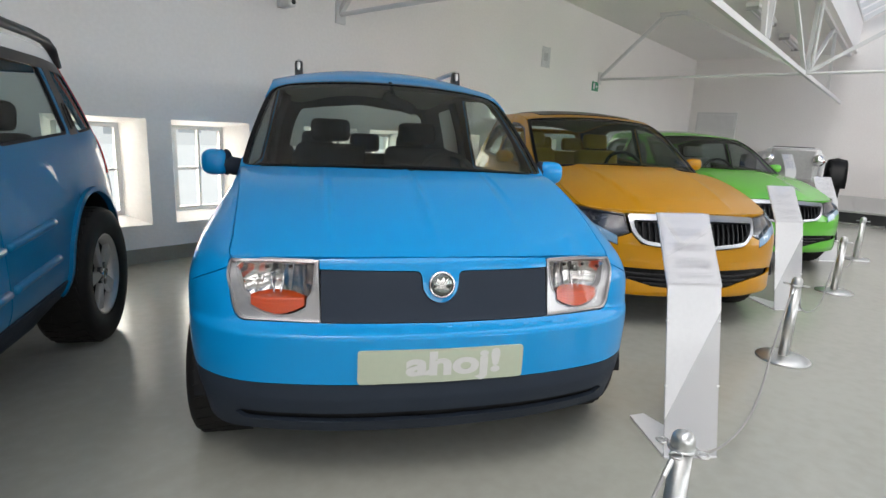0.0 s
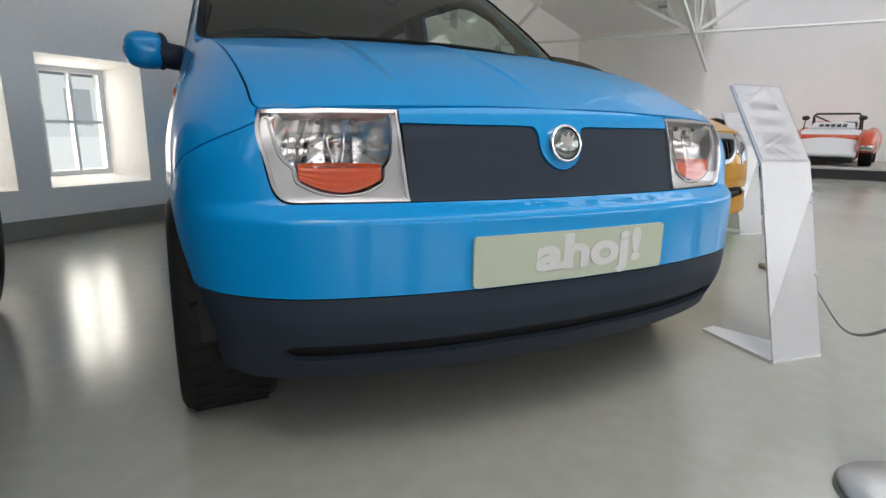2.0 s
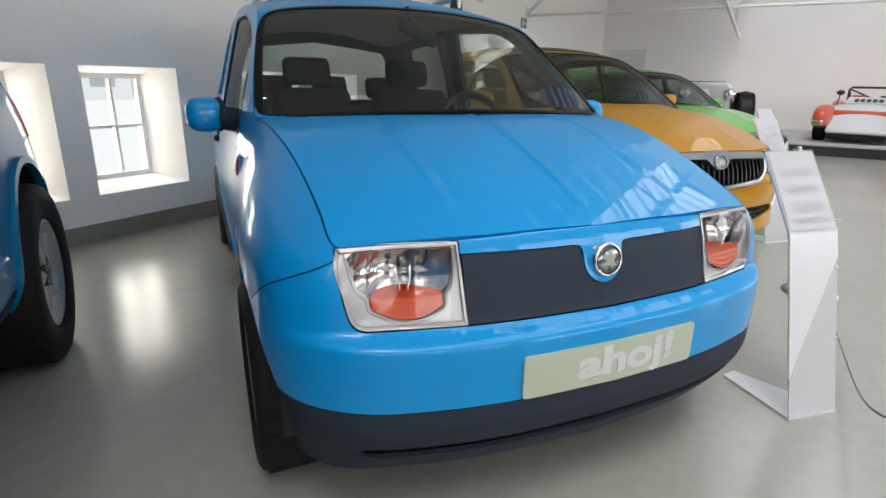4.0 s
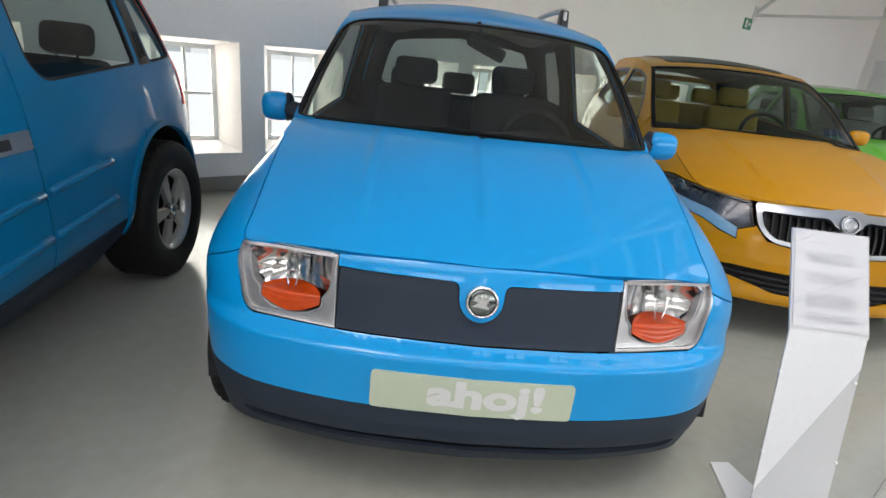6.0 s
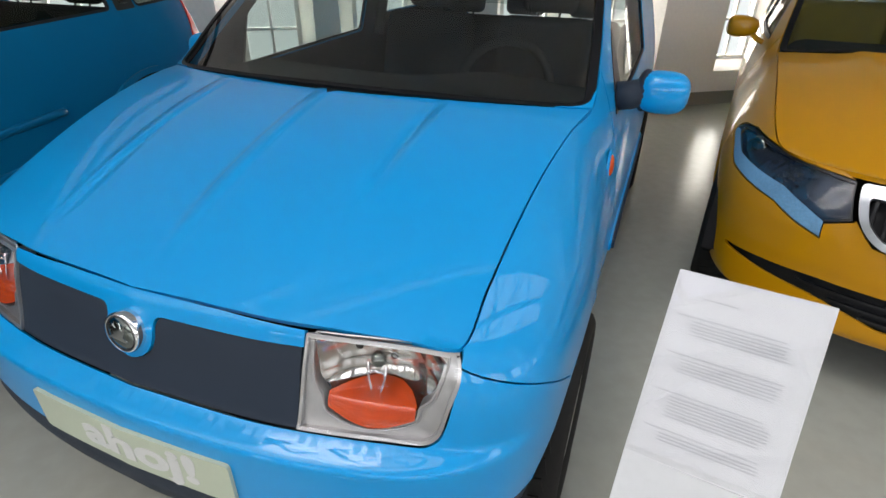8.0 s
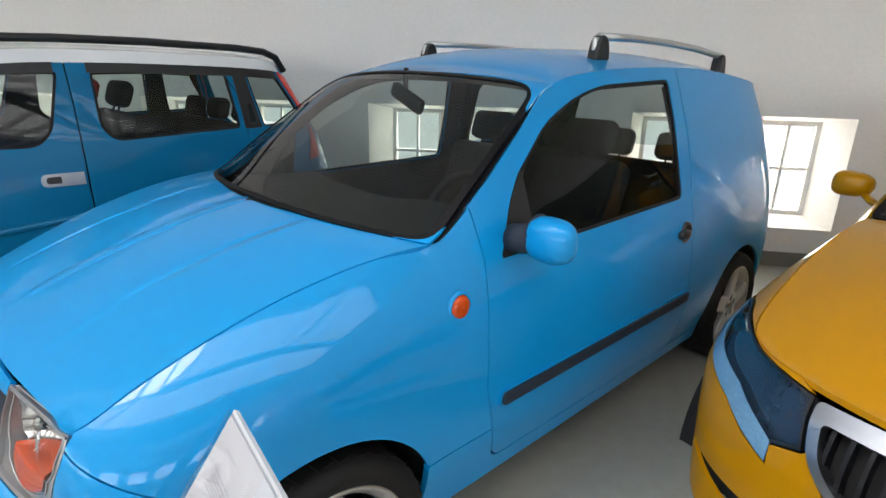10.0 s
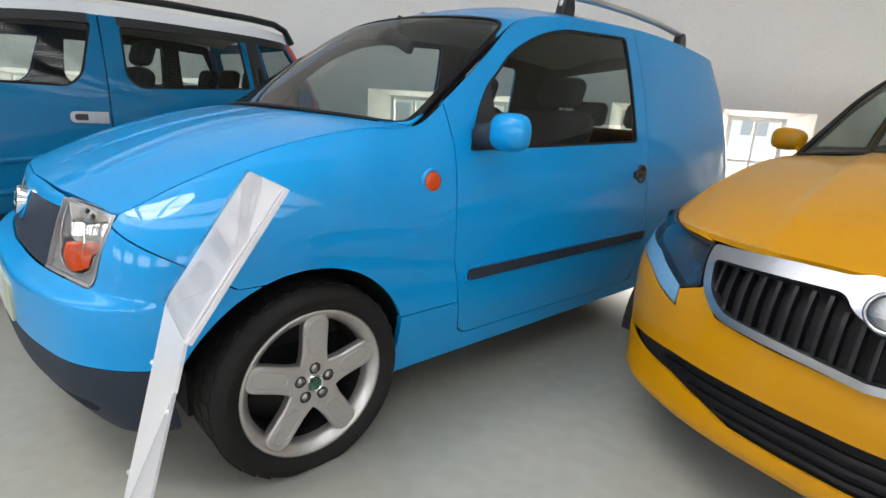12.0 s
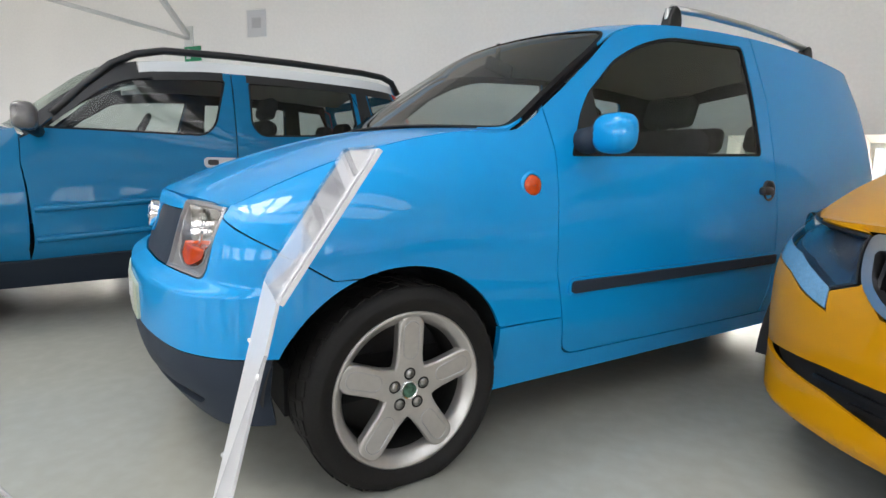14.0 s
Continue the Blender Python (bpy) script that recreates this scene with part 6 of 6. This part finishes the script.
def ceiling_light(uu, vv, first=None):
    m = ROOM @ Matrix.Translation((uu, vv, ZC))
    if first:
        return copy_thing(first, m)
    t = thing("ceiling_light", "unlit grey twin-tube ceiling light fitting", "ceiling light", m, "ceiling lights")
    part("housing", boxed(-.75, -.09, -.07, .75, .09, 0, bevel=.012), WHITE_STEEL, t)
    for y in (-.045, .045):
        part("tube", rod(bmesh.new(), (-.70, y, -.092), (.70, y, -.092), .016, 10), PAPER, t)
    for x in (-.72, .72):
        part("end_cap", boxed(x - .02, -.085, -.115, x + .02, .085, -.07), LAMP_FRAME, t)
    return t


first_light = ceiling_light(-5.0, -2.42)
for uu in (-2.1, .7, 3.5, 6.3, 9.1, 11.9):
    ceiling_light(uu, -2.42, first_light)


# ---- wall fittings ----
def exit_sign(uu, z):
    t = thing("exit_sign", "small green and white exit sign on the wall", "sign", ROOM @ Matrix.Translation((uu, 0, z)), "exit signs")
    part("board", boxed(-.12, -.018, -.08, .12, 0, .08, bevel=.003), SIGN_GREEN, t)
    part("arrow", plate3(bmesh.new(), [(.02, -.020, -.03), (.10, -.020, 0), (.02, -.020, .03)], .002), PAPER, t)
    part("door_mark", boxed(-.09, -.021, -.055, -.03, -.018, .055), PAPER, t)
    return t


exit_sign(8.37, 2.13)
exit_sign(-3.5, 2.10)


NOTICE_COVER = glass_material("notice_cover", (0.98, 0.98, 0.98), 1.3)
NOTICE_GREY = material("notice_grey", (0.50, 0.50, 0.52), 0.6)


def notice(uu, z, w, h):
    t = thing("wall_notice", "white paper notice in a clear holder on the wall", "notice", ROOM @ Matrix.Translation((uu, 0, z)), "wall notices")
    part("sheet", boxed(-w / 2, -.006, -h / 2, w / 2, 0, h / 2), PAPER, t)
    part("cover", boxed(-w / 2 - .012, -.011, -h / 2 - .012, w / 2 + .012, -.008, h / 2 + .012), NOTICE_COVER, t)
    part("picture", boxed(-w * .25, -.0075, -h * .18, w * .25, -.006, h * .22), NOTICE_GREY, t)
    return t


notice(6.55, 2.40, .24, .30)
notice(-2.58, 2.36, .25, .27)
cc = thing("wall_camera", "small white security camera on the wall", "camera", ROOM @ Matrix.Translation((1.79, 0, 2.25)))
part("bracket", boxed(-.04, -.05, -.05, .04, 0, .07, bevel=.006), WHITE_STEEL, cc)
part("housing", soft_block(bmesh.new(), (0, -.12, -.02), (.08, .16, .075), .02), WHITE_STEEL, cc, smooth=True)
part("lens", rod(bmesh.new(), (0, -.195, -.02), (0, -.21, -.02), .02, 14), TRIM_BLACK, cc)
fd = thing("door_1", "closed pale grey steel door in the end wall", "door", ROOM @ Matrix.Translation((U1, -.68, 0)), kind="structure")
part("leaf", boxed(-.03, -.42, .005, 0, .42, 1.96, bevel=.004), WHITE_STEEL, fd)
part("door_frame", box(box(boxed(-.05, -.48, 0, 0, -.425, 2.02), -.05, .425, 0, 0, .48, 2.02), -.05, -.425, 1.965, 0, .425, 2.02), WHITE_STEEL, fd)
part("door_handle", rod(bmesh.new(), (-.07, -.30, 1.02), (-.07, -.38, 1.02), .01, 8), CHROME, fd)


# ---- information stands ----
def info_stand(dx, dy, label, first=None, dz=0):
    m = Matrix.Translation((.885 + dx, .049 + dy, dz))
    if first:
        return tagged(copy_thing(first, m), label)
    t = thing("information_stand", label, "information stand", m, "information stands")
    W, O = Vector((.2065, -.029, 0)), Vector((0, 0, 0))
    pb, pt = Vector((.030, .153, .625)), Vector((.058, .319, .882))
    up = (pb - O)
    lean = lambda f: O + up * f
    kink = lean(.865) + W * 1.03
    part("base_plate", plate3(bmesh.new(), [O + Vector((0, 0, .008)), W + Vector((0, 0, .008)), Vector((.112, .305, .008)), Vector((.042, .298, .008))], .008), STAND_WHITE, t)
    part("column", plate3(bmesh.new(), [lean(.225), kink, pb + W * 1.02, pb], .006), STAND_WHITE, t, "white folded sheet with a slanted edge")
    part("clear_foot", plate3(bmesh.new(), [lean(.004), lean(.004) + W, kink - (kink - lean(.225)) * .004, lean(.225)], .005), FROSTED, t, "translucent acrylic lower part")
    panel_w = Vector((.2175, -.027, 0))
    part("reading_panel", plate3(bmesh.new(), [pb, pb + panel_w, pt + panel_w, pt], .008), STAND_WHITE, t)
    e1, e2 = panel_w.normalized(), (pt - pb).normalized()
    nr = e1.cross(e2).normalized()
    q = lambda x, y, d: pb + e1 * x + e2 * y + nr * d
    L = (pt - pb).length
    sheet = part("text_sheet", plate3(bmesh.new(), [q(.006, .012, .0035), q(.212, .012, .0035), q(.212, L - .006, .0035), q(.006, L - .006, .0035)], .002), PAPER, t, "printed sheet with lines of small text")
    rows = [(.268, .055, .045)]
    for top, n in ((.236, 5), (.174, 5), (.112, 7), (.052, 3)):
        rows += [(top, .17, .016)] + [(top - .007 - .0052 * i, .145, .040) for i in range(n)]
    rng = random.Random(4)
    for y, w, x in rows:
        w2 = w * rng.uniform(.9, 1.0)
        part("text_line", plate3(bmesh.new(), [q(x, y, .0052), q(x + w2, y, .0052), q(x + w2, y + .0020, .0052), q(x, y + .0020, .0052)], .0004), PALE_INK, sheet)
    for f in (.42, .80):
        for side in (.0005, .2075):
            c = lean(f) + W.normalized() * side
            part("fastener", rod(bmesh.new(), c + Vector((-.004, 0, 0)), c + Vector((.004, 0, 0)), .0045, 10), WHITE_STEEL, t)
    cv = part("cover", plate3(bmesh.new(), [q(.002, .004, .009), q(.2155, .004, .009), q(.2155, L, .009), q(.002, L, .009)], .003), COVER, t, "clear acrylic cover over the sheet")
    cv.visible_shadow = False
    return t


PALE_INK = material("pale_ink", (0.52, 0.52, 0.545), 0.7)
COVER = glass_material("acrylic_cover", (0.97, 0.97, 0.975), 1.55)
first_stand = info_stand(0, 0, "white folded information stand beside the sky-blue van")
info_stand(2.0, 1.54, "white folded information stand beside the yellow hatchback", first_stand)
info_stand(4.0, 3.0, "white folded information stand beside the green hatchback", first_stand)
info_stand(6.87, 6.35, "white folded information stand on the low podium", first_stand, .2)


# ---- barrier posts and rope ----
def barrier_post(uu, vv, first=None):
    m = ROOM @ Matrix.Translation((uu, vv, 0))
    if first:
        return copy_thing(first, m)
    t = thing("barrier_post", "low brushed-steel barrier post with a round base", "barrier post", m, "barrier posts")
    part("base", turned(bmesh.new(), [(.001, 0), (.135, 0), (.137, .006), (.130, .014), (.06, .020), (.028, .024), (.001, .024)], 40, close=True), CHROME, t, smooth=True)
    part("tube", turned(bmesh.new(), [(.0255, .02), (.0255, .425)], 28), CHROME, t, smooth=True)
    part("knob", turned(bmesh.new(), [(.0255, .425), (.0275, .428), (.0275, .452), (.0255, .462), (.020, .471), (.010, .477), (.004, .4775), (.001, .476)], 28, close=True), CHROME, t, smooth=True)
    part("rope_plate", turned(bmesh.new(), [(.026, .430), (.034, .430), (.034, .435), (.026, .435)], 32, close=True), CHROME, t, smooth=True)
    for a in (0, 90, 180, 270):
        c = Vector((.047 * math.cos(radians(a)), .047 * math.sin(radians(a)), .4325))
        part("rope_ring", tube_ring(bmesh.new(), c, .0135, .0032, seg=18, sides=6), CHROME, t, smooth=True)
    return t


POSTS = [(-2.02, -4.24), (.092, -4.291), (2.231, -4.246), (4.287, -4.307), (6.231, -4.34)]
first_post = barrier_post(*POSTS[0])
for uu, vv in POSTS[1:]:
    barrier_post(uu, vv, first_post)
for (a, va), (b, vb) in zip(POSTS, POSTS[1:]):
    pts = []
    for i in range(33):
        f = i / 32
        pts.append((a + .06 + (b - a - .12) * f, va + (vb - va) * f + .012 * math.sin(9 * f), .425 - .335 * (1 - abs(2 * f - 1) ** 2.2)))
    rp = thing("barrier_rope", "thin grey rope sagging between two barrier posts", "rope", ROOM, "barrier ropes")
    part("cord", sweep(bmesh.new(), pts, .0045, 6), ROPE, rp, smooth=True)
    for p, q in ((pts[0], pts[1]), (pts[-1], pts[-2])):
        part("end_hook", rod(bmesh.new(), p, Vector(p) + (Vector(q) - Vector(p)) * .6, .007, 8), CHROME, rp)


# ---- podium with the open racing car ----
pd = thing("podium", "low black podium with a grey top along the end wall", "podium", ROOM)
part("riser", boxed(10.22, -10.9, 0, 14.19, -1.9, .165), BLACK, pd)
part("top", boxed(10.20, -10.92, .167, 14.19, -1.88, .20, bevel=.004), PODIUM_TOP, pd, "grey podium top")


def open_racer():
    car = thing("racing_car", "open orange-red and white racing car on the podium", "car", ROOM @ Matrix.Translation((10.72, -5.45, .2)) @ Matrix.Rotation(radians(-102), 4, "Z") @ Matrix.Scale(.93, 4))

    def skin(p):
        a, y = p[:, 0], p[:, 1]
        z = .17 + .60 * (1 - np.exp(-np.maximum(y, 0) * 2.1)) + .03 * (1 - a ** 2)
        return np.c_[a * (.50 + .02 * y), y + .05 * a ** 2, z]
    panel("bonnet", [rounded([(-1, 0), (1, 0), (1, .98), (-1, .98)], .06)], skin, CAR_WHITE, car, .06, thick=.05, label="white wedge bonnet")
    board = panel("name_panel", [rounded([(-.66, 1.0), (.66, 1.0), (.60, 1.22), (-.60, 1.22)], .03)], lambda p: np.c_[p[:, 0] * .58, p[:, 1], .72 + (p[:, 1] - 1.0) * .5 + .02 * (1 - p[:, 0] ** 2)], CAR_WHITE, car, .06, thick=.02, label="white panel with dark bars of lettering")
    for i in range(5):
        x = -.20 + i * .10
        part("letter_bar", boxed(x - .038, 1.03, .0, x + .038, 1.14, .012, m=Matrix.Translation((0, 1.03, .755)) @ Matrix.Rotation(radians(27), 4, "X") @ Matrix.Translation((0, -1.03, 0))), TRIM_BLACK, board)
    part("nose_intake", boxed(-.46, -.02, .07, .46, .30, .17, bevel=.02), SEAM, car)
    part("lower_lip", soft_block(bmesh.new(), (0, .12, .22), (1.0, .30, .07), .025), CAR_WHITE, car, smooth=True)
    part("body_tub", box(boxed(-.50, .4, .10, .50, 3.1, .60, bevel=.06), -.62, 2.0, .14, .62, 3.3, .72, bevel=.08), RED_ORANGE, car)
    for sg in (1, -1):
        bm = bmesh.new()
        ball(bm, (0, 0, 0), (1, 1, 1), 30)
        for v in bm.verts:
            x, y, z = v.co
            f = lambda c, e: math.copysign(abs(c) ** e, c)
            v.co = Vector((sg * .63 + .175 * f(x, .7), .55 + .62 * f(y, .8), .40 + (.30 if z > 0 else .16) * f(z, .75)))
        fn = part("front_mudguard", bm, RED_ORANGE, car, "rounded orange-red mudguard", smooth=True)
        part("headlamp", soft_block(bmesh.new(), (sg * .65, -.035, .36), (.20, .06, .11), .025), LAMP_SILVER, fn, smooth=True)
        bm = bmesh.new()
        ball(bm, (0, 0, 0), (1, 1, 1), 26)
        for v in bm.verts:
            x, y, z = v.co
            v.co = Vector((sg * .64 + .18 * x, 2.6 + .65 * y, .45 + .32 * z))
        part("rear_mudguard", bm, RED_ORANGE, car, smooth=True)
        wheel(car, Matrix.Translation((sg * .64, .52, .27)), .27, .18, .2, side=sg, style="split")
        wheel(car, Matrix.Translation((sg * .64, 2.6, .27)), .27, .18, .22, side=sg, style="split")
        mr = part("door_mirror", ball(bmesh.new(), (sg * .48, .95, .93), (.075, .04, .05), 14), TRIM_BLACK, car, "black mirror on a stalk", smooth=True)
        part("mirror_stalk", rod(bmesh.new(), (sg * .50, .95, .66), (sg * .48, .95, .92), .012, 8), TRIM_BLACK, mr)
    rb = bmesh.new()
    sweep(rb, [(-.42, 1.75, .55), (-.42, 1.75, .98), (-.38, 1.75, 1.04), (.38, 1.75, 1.04), (.42, 1.75, .98), (.42, 1.75, .55)], .022, 8)
    bar = part("roll_bar", rb, TRIM_BLACK, car, "black tubular roll bar", smooth=True)
    part("brace", rod(bmesh.new(), (-.40, 1.75, 1.0), (.2, 2.5, .7), .018, 8), TRIM_BLACK, bar)
    part("brace", rod(bmesh.new(), (-.42, 1.75, 1.0), (-.42, 2.5, .7), .018, 8), TRIM_BLACK, bar)
    part("brace", rod(bmesh.new(), (.42, 1.75, 1.0), (.42, 2.5, .7), .018, 8), TRIM_BLACK, bar)
    seat(car, -.24, 1.55, .22, RED_ORANGE, .85, .40)
    seat(car, .24, 1.55, .22, TRIM_BLACK, .85, .40)
    return car


RED_ORANGE = paint("orange_red_paint", (0.60, 0.085, 0.035))
open_racer()
# standing sign on the podium
sg = thing("display_board", "white display board with a dark picture beside the racing car", "board", ROOM @ Matrix.Translation((10.32, -6.50, .2)))
part("board", boxed(-.02, -.22, .0, .02, .22, .78, bevel=.004), STAND_WHITE, sg)
part("picture", boxed(-.026, -.20, .12, -.02, -.02, .42), LAMP_DARK, sg)


def white_classic():
    car = thing("vintage_car", "white vintage car with louvred bonnet on the podium", "car", ROOM @ Matrix.Translation((10.72, -2.98, .2)) @ Matrix.Rotation(radians(-80), 4, "Z") @ Matrix.Scale(1.1, 4))
    part("body", box(boxed(-.58, 1.3, .30, .58, 2.9, .84, bevel=.12), -.42, .15, .34, .42, 1.35, .92, bevel=.10), CAR_WHITE, car)
    part("radiator", boxed(-.33, .08, .38, .33, .16, .90, bevel=.03), LAMP_FRAME, car)
    for i in range(7):
        part("louvre", boxed(-.30, .35 + i * .12, .918, .30, .39 + i * .12, .934, bevel=.005), TRIM_BLACK, car)
    for s in (1, -1):
        bm = bmesh.new()
        rings = []
        for i in range(20):
            a = radians(-10 + 190 * i / 19)
            rings.append([bm.verts.new((s * .66 + dx, .42 - .40 * math.cos(a), .36 + (.42 - .03 * abs(dx) / .12) * math.sin(a))) for dx in (-.13, -.07, 0, .07, .13)])
        for a, b in zip(rings, rings[1:]):
            for j in range(4):
                bm.faces.new((a[j], a[j + 1], b[j + 1], b[j]))
        bmesh.ops.solidify(bm, geom=bm.faces[:], thickness=.02)
        part("front_mudguard", bm, TRIM_BLACK, car, smooth=True)
        part("headlamp", ball(bmesh.new(), (s * .36, .05, .72), (.10, .09, .10), 18), MIRROR_CHROME, car, smooth=True)
        wheel(car, Matrix.Translation((s * .66, .42, .33)), .33, .22, .14, side=s, style="split")
        wheel(car, Matrix.Translation((s * .66, 2.4, .33)), .33, .22, .14, side=s, style="split")
    return car


white_classic()
